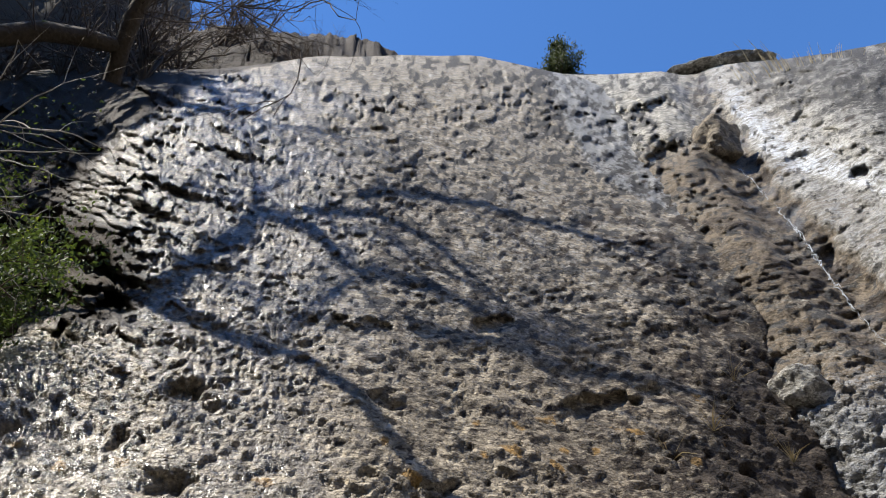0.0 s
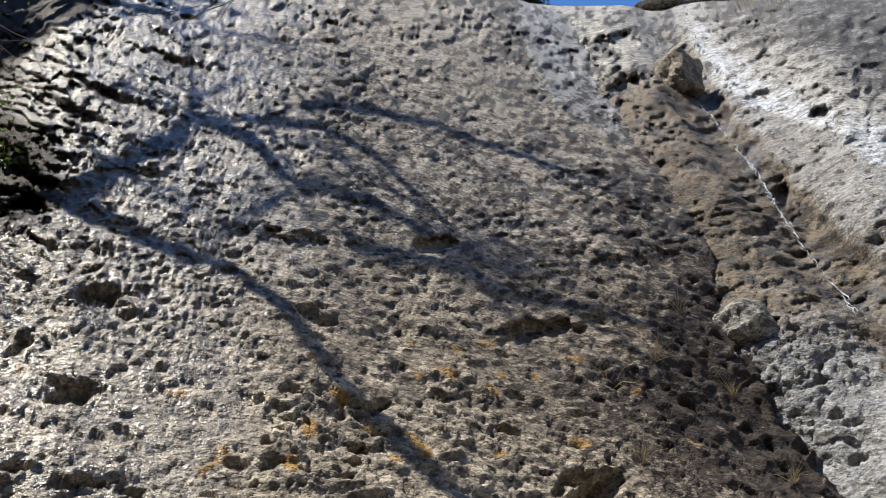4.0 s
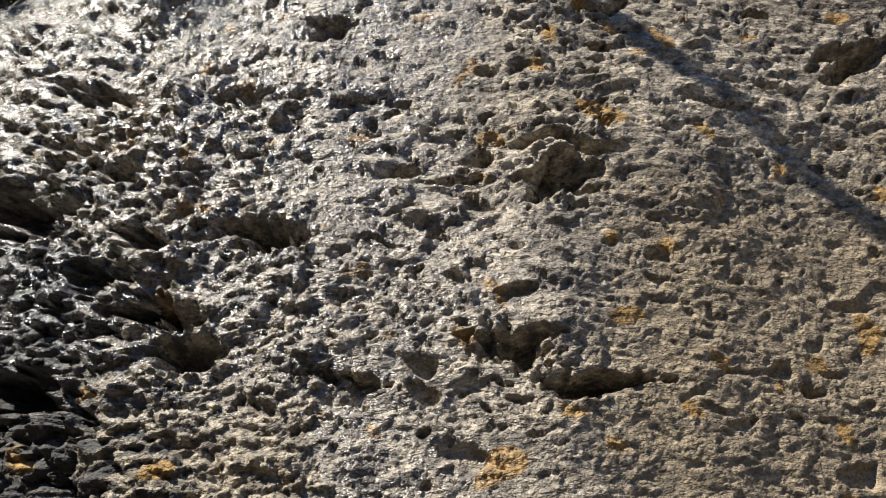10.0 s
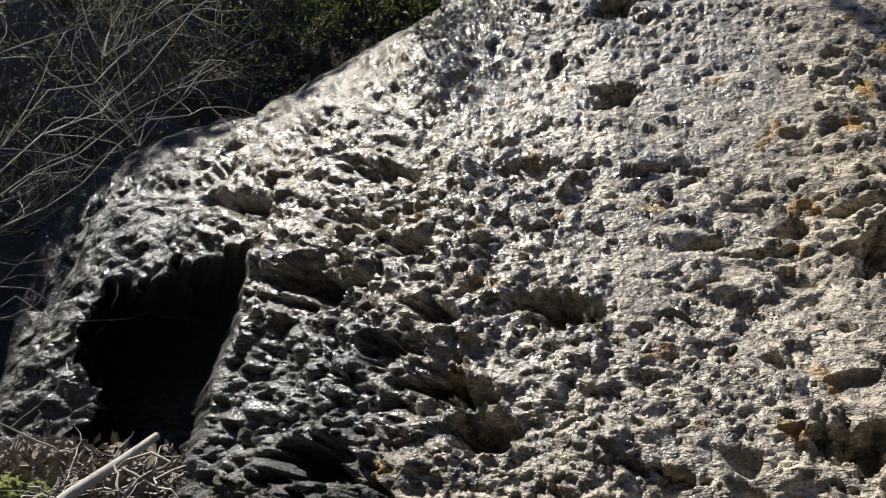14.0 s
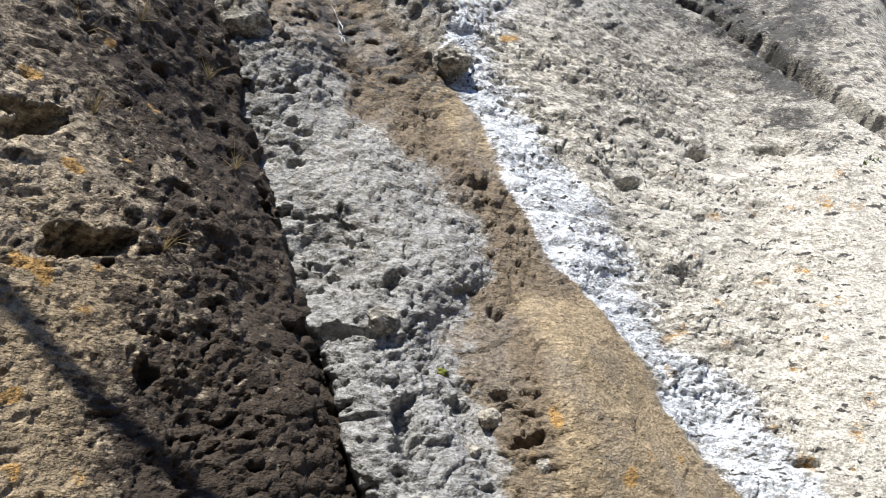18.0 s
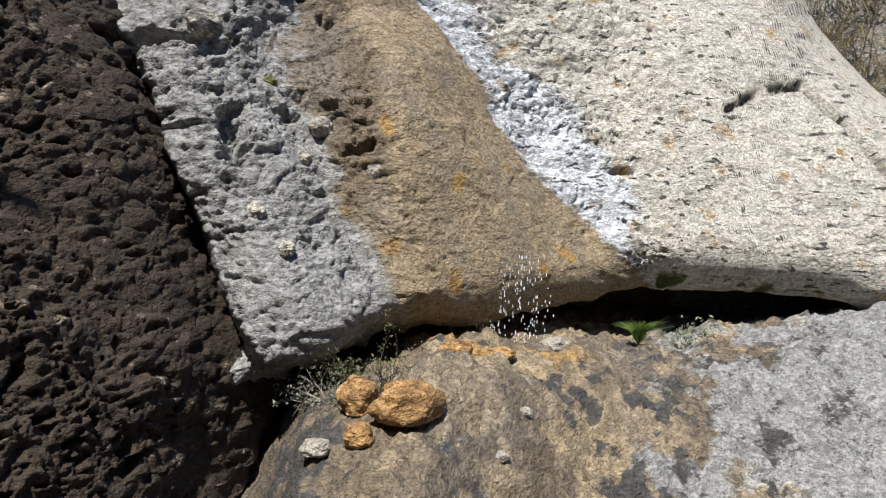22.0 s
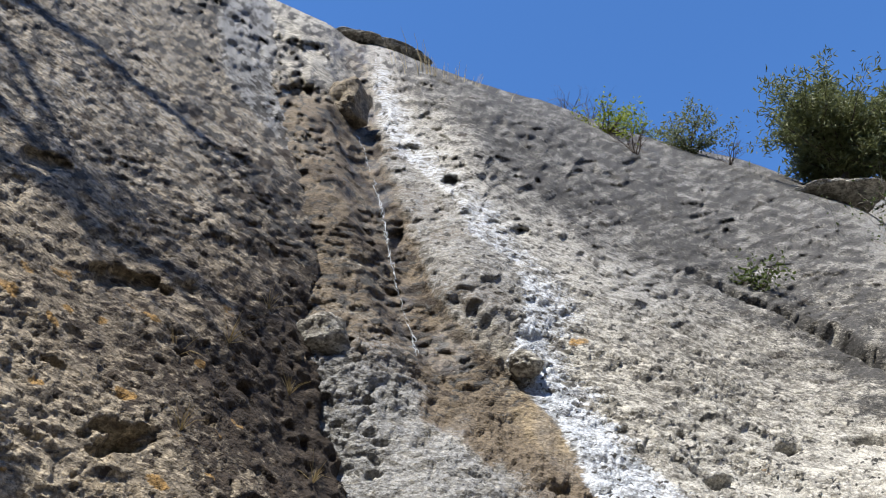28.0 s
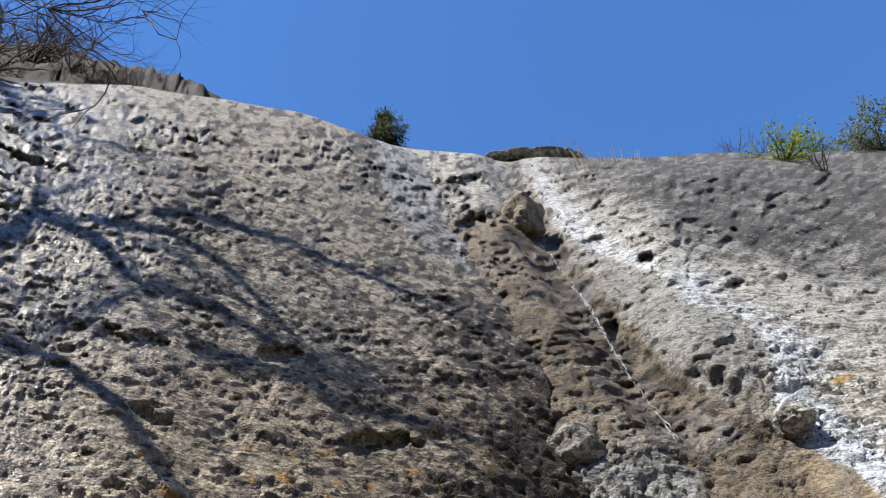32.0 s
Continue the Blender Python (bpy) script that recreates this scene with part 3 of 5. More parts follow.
patch_a, patch_b = smooth(-0.25, 0.35, perlin(wide / 0.9, 45)), smooth(-0.2, 0.4, perlin(wide / 0.45, 46))
slabby = 0.10 * fbm(flat / 1.6, 3, 31) + 0.03 * fbm(flat * (1, 1, 1.5) / 0.40, 3, 32, 0.5) * smooth(0.45, 0.15, sp) + (0.034 * patch_a * layers(flat, 0.12, 42) * smooth(0.055, 0.02, sp) + 0.020 * (0.3 + patch_b) * layers(flat, 0.06, 43) * smooth(0.028, 0.013, sp) + 0.018 * fbm(wide / 0.30, 2, 47, 0.5) * smooth(0.2, 0.05, sp) + 0.006 * fbm(wide / 0.13, 3, 50, 0.6) * smooth(0.06, 0.02, sp)) - (0.030 * cracks(wide / 0.42, 105, 0.09) * patch_a + 0.022 * cracks(wide / 0.2, 107, 0.12) * patch_b) * smooth(0.06, 0.02, sp)
blocky = 0.06 * fbm(flat / 0.9, 2, 51) + lumpy(flat, 251, sp, 1.15) - 0.02 * cracks(flat * (1, 1, 1.4) / 0.35, 111, 0.07) + 0.010 * layers(flat, 0.10, 55) * smooth(0.1, 0.04, sp)
tufa = 0.05 * fbm(flat / 0.8, 2, 56) + lumpy(flat, 271, sp, 0.42)
fray = 1.6 * perlin(flat / 0.22, 224) + 0.8 * perlin(flat / 0.07, 225)
in_tan = smooth(-2.2, 2.2, az1 - t1 + fray) * smooth(-0.5, 0.5, r1 - az1)
left_part = smooth(2.2, -2.2, az1 - t1 + fray)
band = smooth(-1.6, 0.8, az1 - t1 + fray) * smooth(7.0, 2.5, az1 - t1 + 3 * perlin(flat / 0.4, 112)) * smooth(-7, 3, el1) * smooth(34, 24, el1)
slabby = slabby + 0.009 * flakes(az1, el1, 1.6, 0.6, 137) * smooth(64, 56, az1)
cut = smooth(20, 30, el1) * smooth(72, 66, az1) * (1 + 0.4 * smooth(0.6, -0.6, az1 - r1)) * chips(P, EL, az1, el1, 145, 0.12)
rim = smooth(20, 28, el1)
blocky = blocky + 0.012 * flakes(az1, el1, 1.5, 0.9, 153)
calm = 1 - 0.8 * smooth(26, 38, el1)
slabby, blocky, tufa = slabby * calm * (1 - 0.75 * smooth(62, 69, az1)), blocky * calm, tufa * calm
d = right * slabby + in_tan * (1 - right) * (tufa * (1 - band) + 1.2 * blocky * band) + left_part * (1 - in_tan) * blocky
crack = near_line(az1, el1, [(52.8, 32.3), (58.2, 28.8), (63.8, 24.6), (68.8, 20.2), (72, 15)])[0]
over = curve(az1, (50, 34.2), (52.8, 32.3), (58.2, 28.8), (63.8, 24.6), (68.8, 20.2), (72, 15), (94, 0))
d += 0.06 * smooth(-0.15, 0.2, el1 - over + 0.2 * perlin(flat / 0.5, 59)) * smooth(56, 62, az1) * smooth(11, 4, el1 - over)
d -= 0.22 * smooth(0.42, 0.15, crack + 0.14 * perlin(flat / 0.4, 120)) * smooth(51, 58, az1)
d -= 0.14 * smooth(0.34, 0.1, near_line(az1, el1, [(69, 5.2), (71, 6.4), (73.2, 6.7), (75.7, 4.2), (77.9, 1.5)])[0] + 0.15 * perlin(flat / 0.2, 118))
d -= 0.08 * smooth(0.5, 0.1, near_line(az1, el1, [(34.8, 31.6), (37.5, 29.6), (39.5, 27)])[0])
hole = pocket(az1, el1, [(34.2, 39.7, 0.6, 0.5, 0.3), (40, 36.2, 0.9, 0.35, 0.3), (25.6, 28.2, 1.3, 0.6, 0.2), (18.5, 47.4, 2.4, 0.7, 0.45), (19.9, 44.6, 1.0, 1.2, 0.4), (34.6, 39.0, 0.35, 1.2, 0.15), (29.8, 36.3, 0.5, 0.9, 0.2), (52.6, 19, 0.7, 0.3, 0.12),
                       (57.4, 20.7, 0.8, 0.35, 0.2), (62, 20.7, 0.8, 0.3, 0.2), (33, 8.6, 2.4, 0.5, 0.18), (38, 3, 0.7, 2.4, 0.12),
                       (43.8, 10.4, 0.6, 0.4, 0.05), (36.7, 12.2, 0.6, 0.6, 0.12), (62.4, 1.0, 0.7, 0.2, 0.1), (30, 41.6, 1.5, 0.3, 0.12)])
upper = smooth(24, 28, el1)
d -= hole * (1 - upper)
cut += 0.9 * hole * upper
cut += 0.5 * smooth(1.5, 0.4, az1 - dome_edge(el1)) * smooth(9, 5, el1) * smooth(-13, -9, el1)
P = along_sight(P + Nn * d.reshape(H.shape)[..., None], cut)
# the roof of the slot runs back under the lip
ragged = lip[None, :] + 0.35 * perlin(np.stack([AZ.ravel() * 0.9, 0 * az1, 0 * az1], 1), 60).reshape(H.shape)
back = np.clip((ragged - EL) * 0.8, 0, 1.8)
P = P + np.stack([np.sin(A), np.cos(A), 0.15 + 0 * A], -1) * back[..., None]
k = blank(len(az1))
white_r = curve(el1, (-12, 66), (-0.8, 63.7), (2, 61.4), (5.7, 59), (8.7, 54.9), (12.4, 53), (15.7, 51.6), (19.4, 48.7), (24.6, 44.7), (27.5, 42.2), (30.8, 44.2), (34.4, 41.2), (38.8, 37.4), (42, 32), (46, 28.5), (52, 26))
white_l = np.maximum(r1, curve(el1, (-12, 40), (20, 44), (27.8, 38.8), (32.6, 40.5), (36, 35.6), (38.7, 34.6), (40.4, 30.2), (43.4, 27), (52, 25)))
blot = perlin(flat * (1, 1, 2) / 0.5, 62)
k["tan"] = in_tan * (0.85 + 0.3 * blot) * (1 - 0.55 * smooth(22, 29, el1))
k["grey"] = left_part * smooth(32, 26, el1) * (0.8 - 0.25 * smooth(6, 16, el1))
k["white"] = smooth(-0.6, 0.6, az1 - white_l + 0.5 * blot) * smooth(2.0, -2.0, az1 - white_r + 2.2 * blot) * smooth(50, 46, el1) * (0.78 + 0.35 * blot) * (1 - 0.40 * smooth(24, 34, el1))
k["pale"] = smooth(-0.5, 0.5, az1 - white_r) * smooth(28, 17, el1 + 3 * blot) * (0.75 + 0.25 * blot) + 0.4 * smooth(24, 30, el1) * smooth(-1, 1, az1 - white_l) * smooth(9, 1, az1 - white_r + 2 * blot)
dark_line = curve(az1, (8, 56), (26.5, 49), (28, 46.2), (33.4, 43.2), (41, 38.3), (49.8, 33.2), (58, 27.5), (66, 19), (71, 10), (76, 6), (94, 2))
k["black"] = smooth(-1.5, 2.5, el1 - dark_line + 1.5 * blot) * 0.58 * smooth(26, 30, az1) * (1 + 0.4 * blot + 0.4 * perlin(flat * (1, 1, 2) / 0.15, 114)) * smooth(-0.8, 0.2, np.abs(az1 - 200 + 0 * az1) - 1)
k["brown"] = band * (0.95 + 0.5 * blot) + (in_tan + left_part) * smooth(22, 29, el1) * smooth(47, 43, el1) * (0.75 + 0.4 * blot)
k["lichen_and_shade"] = (in_tan + left_part) * smooth(24, 30, el1) * smooth(47, 43, el1) * smooth(-0.1, 0.5, blot) * 0.5 + smooth(0.25, 0.5, perlin(wide / 0.35, 113)) * right * 0.35
k["moss"] = smooth(0.35, 0.5, perlin(flat / 0.2, 69)) * smooth(2.0, 0.5, np.abs(el1 - lip[0] * 0 - np.interp(az1, az, lip))) * smooth(62, 66, az1)
k["ochre"] = smooth(0.28, 0.6, perlin(flat / 0.17, 70)) * (1.0 * in_tan * smooth(12, 0, el1) + 0.55 * right * lower) + 0.8 * smooth(0.4, 0.1, near_line(az1, el1, [(43.7, 28.6), (44.7, 28.5)])[0])
k["wet"] = in_tan * smooth(0.0, 0.4, perlin(flat * (1, 1, 0.3) / 0.25, 71)) * 0.5
above = smooth(-4.5, 1.0, el1 - dark_line + 2.0 * blot) * smooth(26, 30, az1) * smooth(68, 63, az1)
speck = flecks_of(az1, el1, 0.9, 0.24, 195, 0.35, 0.6)
k["black"] = 0.3 * k["black"] + above * (0.29 + 0.15 * blot + 0.35 * flecks_of(az1, el1, 0.8, 0.22, 241, -0.5, 0.8)) + right * (1 - above) * 0.8 * speck + (1 - right) * rim * 0.8 * flecks_of(az1, el1, 1.0, 0.3, 199, -0.3, 0.7)
k["lichen_and_shade"] += above * 0.6 * flecks_of(az1, el1, 1.1, 0.3, 243, -0.2, 0.8) + in_tan * rim * 0.75 * flecks_of(az1, el1, 0.9, 0.4, 245, -0.3, 0.7)
k["grey"] += 0.45 * right * smooth(25, 32, el1)
k["brown"] += 0.5 * right * smooth(24, 31, el1) * smooth(9, 2, az1 - r1) * (1 + blot)
slab = tagged(new("cliff_slab", sheet("cliff_slab", P, k)), "pale limestone slab with white streak, tan tufa tongue and grey rib", "cliff", kind="structure")
GRIDS["slab"] = P.reshape(-1, 3)
slab.data.materials.append(M_SLAB)


def back_wall(name, label, a0, a1, foot, lean, top, mat, seed, black, step=0.3, rows=220):
    az = np.arange(a0, a1, step)
    H, R, A = rock_grid(az, rows, foot(az), az * 0 + lean, top(az), 1.5)
    P = to_points(H, R, A)
    flat = P.reshape(-1, 3)
    d = 0.2 * fbm(flat / 1.6, 3, seed) + 0.08 * fbm(flat * (1, 1, 2.4) / 0.5, 4, seed + 5)
    d = d + 0.07 * flakes(np.degrees(A).ravel(), np.degrees(np.arctan2(H, R)).ravel(), 3.0, 0.9, seed + 9)
    P = P + outward(P) * d.reshape(H.shape)[..., None]
    k = blank(H.size)
    k["black"] += black if black < 1 else 0
    k["lichen_and_shade"] += black if black > 1 else 0
    ob = tagged(new(name, sheet(name, P, k)), label, "rock wall", kind="structure")
    ob.data.materials.append(mat)
    GRIDS[name] = P.reshape(-1, 3)
    return ob


# 1.8 tints the whole ridge dark, putting its shade into the colour
back_wall("cliff_ridge", "dark rock ridge behind the brow of the cliff, its shade coloured in", -36, 0, lambda a: curve(a, (-36, 10.0), (-20, 8.6), (-6, 7.6), (0, 7.6)), -0.2,
          lambda a: curve(a, (-36, 46), (-30, 50), (-22, 52.4), (-14, 53), (-6, 52.6), (0, 51)), M_SLAB, 81, 1.8, 0.16, 300)
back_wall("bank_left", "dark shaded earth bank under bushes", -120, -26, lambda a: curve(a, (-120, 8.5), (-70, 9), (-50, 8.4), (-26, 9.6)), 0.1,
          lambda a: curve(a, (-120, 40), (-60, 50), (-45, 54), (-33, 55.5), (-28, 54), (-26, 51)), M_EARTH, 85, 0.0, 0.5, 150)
back_wall("bank_right", "grey rocky hillside with dry grass", 60, 125, lambda a: curve(a, (60, 10), (75, 9.5), (90, 9), (125, 8)), 0.75,
          lambda a: curve(a, (60, 34), (66, 34.5), (72, 33), (85, 33), (125, 33)), M_SLAB, 88, 0.45, 0.4, 160)

# out of view: added to block sky light and bounce from behind
back_wall("added_bank_behind", "unseen dark bank added behind the stream to cut sky light", 118, 246, lambda a: 8.0 + 1.5 * np.sin(np.radians(a * 3)), 0.55, lambda a: 40 + 2.5 * np.sin(np.radians(a * 7)), M_EARTH, 93, 0.0, 0.8, 110)

# ground sheet: apron under the slot, stream bed, banks
rr = np.concatenate([np.linspace(0.01, 2.5, 24), np.linspace(2.55, 7.2, 230), np.linspace(7.4, 9, 12), np.geomspace(9.4, 800, 40)])
aa = np.radians(np.concatenate([np.arange(-180, 30, 1.0), np.arange(30, 85, 0.22), np.arange(85, 180.1, 1.0)]))
RR, AA = np.meshgrid(rr, aa, indexing="ij")
azd = np.degrees(AA)
edge = np.interp(azd, [30, 41, 48, 52, 58, 64, 76, 90], [3.9, 4.2, 4.45, 4.7, 5.3, 5.9, 6.7, 7.5])
shelf = np.interp(azd, [30, 40, 46, 52, 58, 64, 70, 76, 90], [0.2, 0.5, 0.68, 0.84, 0.78, 0.66, 0.64, 0.76, 1.0])
apron = smooth(34, 44, azd) * smooth(160, 110, azd)
Z = apron * shelf * smooth(-3.4, -1.3, RR - edge) + smooth(-38, -56, azd) * smooth(-170, -120, azd) * 1.3 * smooth(2.0, 4.2, RR)
X, Y = RR * np.sin(AA), RR * np.cos(AA)
pp = np.stack([X, Y, Z], -1).reshape(-1, 3)
r1, a1 = RR.ravel(), azd.ravel()
gc = cells(pp / 0.09, 72)[0]
Z = Z + (0.05 * fbm(pp / 0.7, 3, 71) + 0.03 * (0.5 - gc) * smooth(-0.4, 0.3, perlin(pp / 0.5, 76)) * smooth(9, 7, r1) + (0.05 * fbm(pp / 0.25, 4, 73, 0.6) + 0.05 * np.abs(perlin(pp / 0.2, 201)) + 0.03 * np.abs(perlin(pp / 0.09, 202)) + 0.016 * np.abs(perlin(pp / 0.045, 203)) - 0.03 * smooth(0.4, 0.55, perlin(pp / 0.1, 204))) * smooth(9, 7, r1) - 0.03 * cracks(pp / 0.3, 115, 0.1) * smooth(58, 66, a1) * smooth(9, 7, r1) - 0.03 * smooth(0.3, 0.5, fbm(pp / 0.12, 3, 116, 0.6)) * smooth(62, 68, a1) * smooth(9, 7, r1) + 0.10 * fbm(pp / 3.0, 2, 75) * smooth(2, 6, r1)).reshape(Z.shape)
k = blank(Z.size)
blot = perlin(pp / 0.4, 77)
fray = 9 * blot + 4 * perlin(pp / 0.12, 117)
k["tan"] = smooth(40, 44, a1) * smooth(71, 65, a1 + fray) * (0.9 + 0.3 * blot)
k["brown"] = smooth(-0.4, 0.6, perlin(pp / 0.35, 161) + 0.8 * perlin(pp / 0.1, 162)) * smooth(38, 42, a1) * smooth(74, 68, a1 + fray) * 0.85 + 0.7 * smooth(52, 44, a1)
k["ochre"] = smooth(0.0, 0.6, perlin(pp / 0.25, 78) + 0.6 * perlin(pp / 0.07, 178)) * smooth(46, 49, a1) * smooth(64, 58, a1) * smooth(3.2, 4.4, r1)
k["grey"] = 0.7 * smooth(65, 71, a1 + fray) * smooth(130, 110, a1)
k["lichen_and_shade"] = smooth(100, 130, a1) + smooth(36, 24, a1)
k["black"] = smooth(0.0, 0.9, perlin(pp / 0.4, 79) + 0.8 * perlin(pp / 0.1, 179) + 0.4 * perlin(pp / 0.05, 180)) * smooth(36, 42, a1) * smooth(76, 70, a1) * 0.9 + 0.35 * smooth(50, 42, a1) + smooth(-0.4, 0.8, perlin(pp / 0.2, 165) + 0.5 * perlin(pp / 0.06, 166)) * smooth(62, 68, a1) * smooth(100, 90, a1) * 0.55 + smooth(34, 20, a1) * 0.4
k["wet"] = smooth(-0.2, 0.3, perlin(pp / 0.6, 80)) * smooth(44, 50, a1) * smooth(70, 62, a1) * 0.6
middle = smooth(1.2, 2.6, r1 + 0.5 * blot)
k = {key: val * middle for key, val in k.items()}
k["lichen_and_shade"] = k["lichen_and_shade"] + (1 - middle)
ground = tagged(new("ground", sheet("ground", np.stack([X, Y, Z], -1), k)), "rocky stream bed and tan tufa apron below the slot", "ground", kind="structure")
GRIDS["ground"] = np.stack([X, Y, Z], -1).reshape(-1, 3)
ground.data.materials.append(M_SLAB)

# ---- things: tools ----
def at(az, el, dist):
    a, e = radians(az), radians(el)
    return np.array([math.sin(a) * math.cos(e) * dist, math.cos(a) * math.cos(e) * dist, EYE_H + math.sin(e) * dist])


NEAR = {}


def on(grid, az, el):
    """The point of a surface that lies at a bearing."""
    if grid not in NEAR:
        g = GRIDS[grid][::3]
        NEAR[grid] = (g, *bearing(g), 0.0005 * np.linalg.norm(g, axis=1))
    g, a, e, far = NEAR[grid]
    return g[np.argmin(((a - az) * math.cos(radians(el))) ** 2 + (e - el) ** 2 + far)].copy()


def part(name, me, mat, parent=None, label=""):
    ob = new(name, me)
    ob.data.materials.append(mat)
    if parent:
        ob.parent = parent
    if label:
        tagged(ob, label)
    return ob


def thing(name, place, label, category, group="", kind=""):
    ob = new(name)
    ob.empty_display_size = 0.1
    ob.location = place
    return tagged(ob, label, category, group, kind)


def tubes(name, lines, origin, sides=6):
    """One mesh of tapered round branches: lines of points with radii."""
    V, F, n = [], [], 0
    ring = np.linspace(0, 2 * np.pi, sides, endpoint=False)
    for pts, rad in lines:
        pts = np.asarray(pts, float) - origin
        t = np.gradient(pts, axis=0)
        t /= np.linalg.norm(t, axis=1, keepdims=True) + 1e-9
        ref = np.where(np.abs(t[:, 2:3]) > 0.9, np.array([[1.0, 0, 0]]), np.array([[0, 0, 1.0]]))
        a = np.cross(t, ref)
        a /= np.linalg.norm(a, axis=1, keepdims=True) + 1e-9
        b = np.cross(t, a)
        rad = np.asarray(rad)[:, None, None]
        V.append((pts[:, None, :] + rad * (np.cos(ring)[None, :, None] * a[:, None, :] + np.sin(ring)[None, :, None] * b[:, None, :])).reshape(-1, 3))
        k = len(pts)
        i = np.arange(k - 1)[:, None] * sides
        j = np.arange(sides)[None, :]
        j2 = (j + 1) % sides
        F.append(np.stack([i + j, i + j2, i + sides + j2, i + sides + j], -1).reshape(-1, 4) + n)
        n += k * sides
    return mesh_of(name, np.concatenate(V), np.concatenate(F))


def mesh_of(name, v, quads, smooth_shade=True):
    me = bpy.data.meshes.new(name)
    me.vertices.add(len(v))
    me.vertices.foreach_set("co", v.astype(np.float32).ravel())
    me.loops.add(quads.size)
    me.loops.foreach_set("vertex_index", quads.ravel().astype(np.int32))
    me.polygons.add(len(quads))
    me.polygons.foreach_set("loop_start", (np.arange(len(quads)) * quads.shape[1]).astype(np.int32))
    me.polygons.foreach_set("use_smooth", np.full(len(quads), smooth_shade))
    me.update()
    me.validate()
    return me


def foliage(name, places, origin, size, rng, slim=0.45, lift=0.0):
    """One mesh of small folded leaves at the places."""
    c = np.asarray(places) - origin
    n = len(c)
    d = rng.normal(size=(n, 3))
    d[:, 2] += lift
    d /= np.linalg.norm(d, axis=1, keepdims=True)
    w = np.cross(d, rng.normal(size=(n, 3)))
    w /= np.linalg.norm(w, axis=1, keepdims=True)
    up = np.cross(d, w)
    s = (size * rng.uniform(0.6, 1.3, n))[:, None]
    v = np.stack([c, c + d * s * 0.5 + w * s * slim * 0.5 + up * s * 0.12, c + d * s, c + d * s * 0.5 - w * s * slim * 0.5 + up * s * 0.12], 1).reshape(-1, 3)
    b = np.arange(n)[:, None] * 4
    q = np.concatenate([b + (0, 1, 2), b + (0, 2, 3)])
    return mesh_of(name, v, q, False)


def grow(rng, start, way, length, radius, depth, spread=0.7, bend=0.25, forks=3, lift=0.0, out=None):
    """Branches that fork: lines of points and radii, the tips last."""
    out = [] if out is None else out
    k = 6 if depth else 4
    pts, p, w = [np.array(start, float)], np.array(start, float), np.array(way, float) / np.linalg.norm(way)
    for _ in range(k):
        w = w + rng.normal(size=3) * bend * 0.5 + (0, 0, lift * 0.15)
        w /= np.linalg.norm(w)
        p = p + w * length / k
        pts.append(p.copy())
    rad = np.linspace(radius, radius * (0.55 if depth else 0.3), k + 1)
    out.append((np.array(pts), rad))
    if depth:
        for f in range(forks):
            i = rng.integers(2, k + 1) if f else k
            side = w + rng.normal(size=3) * spread
            grow(rng, pts[i], side, length * rng.uniform(0.5, 0.8), rad[i] * 0.7, depth - 1, spread, bend, forks, lift, out)
    return out


def along(lines, per_metre, rng, thin=0.02, scatter=0.03):
    """Places scattered along the thinner branches."""
    got = []
    for pts, rad in lines:
        if rad[0] > thin:
            continue
        seg = np.linalg.norm(np.diff(pts, axis=0), axis=1).sum()
        m = max(1, int(seg * per_metre))
        t = rng.uniform(0, len(pts) - 1.001, m)
        i = t.astype(int)
        got.append(pts[i] + (pts[i + 1] - pts[i]) * (t - i)[:, None] + rng.normal(size=(m, 3)) * scatter)
    return np.concatenate(got)


def leafy(name, colour, through_light=0.35):
    m = plain(name, colour, 0.6, 0.5, 9.0, 0.1)
    nt = m.node_tree
    bs, out = nt.nodes["Principled BSDF"], nt.nodes["Material Output"]
    tr, mx = nt.nodes.new("ShaderNodeBsdfTranslucent"), nt.nodes.new("ShaderNodeMixShader")
    tr.inputs[0].default_value = (*[min(1, c * 1.6) for c in colour], 1)
    mx.inputs[0].default_value = through_light
    nt.links.new(bs.outputs[0], mx.inputs[1])
    nt.links.new(tr.outputs[0], mx.inputs[2])
    nt.links.new(mx.outputs[0], out.inputs[0])
    return m


M_BARK = plain("dark_bark", (0.07, 0.055, 0.04), 0.9, 0.5, 30.0, 0.8)
M_TWIG = plain("grey_twigs", (0.32, 0.29, 0.25), 0.85, 0.3, 30.0, 0.3)
M_DRYTWIG = plain("brown_twigs", (0.085, 0.063, 0.047), 0.9, 0.3, 30.0, 0.3)
M_MOSS = plain("moss", (0.10, 0.11, 0.015), 0.95, 0.5, 60.0, 0.8)
M_SPRING = leafy("spring_leaves", (0.17, 0.21, 0.022), 0.4)
M_GREEN = leafy("green_leaves", (0.055, 0.08, 0.015), 0.35)
M_OLIVE = leafy("olive_leaves", (0.125, 0.14, 0.055), 0.3)
M_NEEDLE = leafy("pine_needles", (0.06, 0.075, 0.02), 0.2)
M_GREYLEAF = leafy("grey_green_leaves", (0.24, 0.27, 0.20), 0.25)
M_DEADLEAF = plain("dead_leaves", (0.20, 0.16, 0.12), 0.85, 0.5, 12.0, 0.2)
M_GRASS = leafy("grass", (0.13, 0.20, 0.04), 0.35)
M_STRAW = leafy("dry_grass", (0.38, 0.31, 0.17), 0.3)


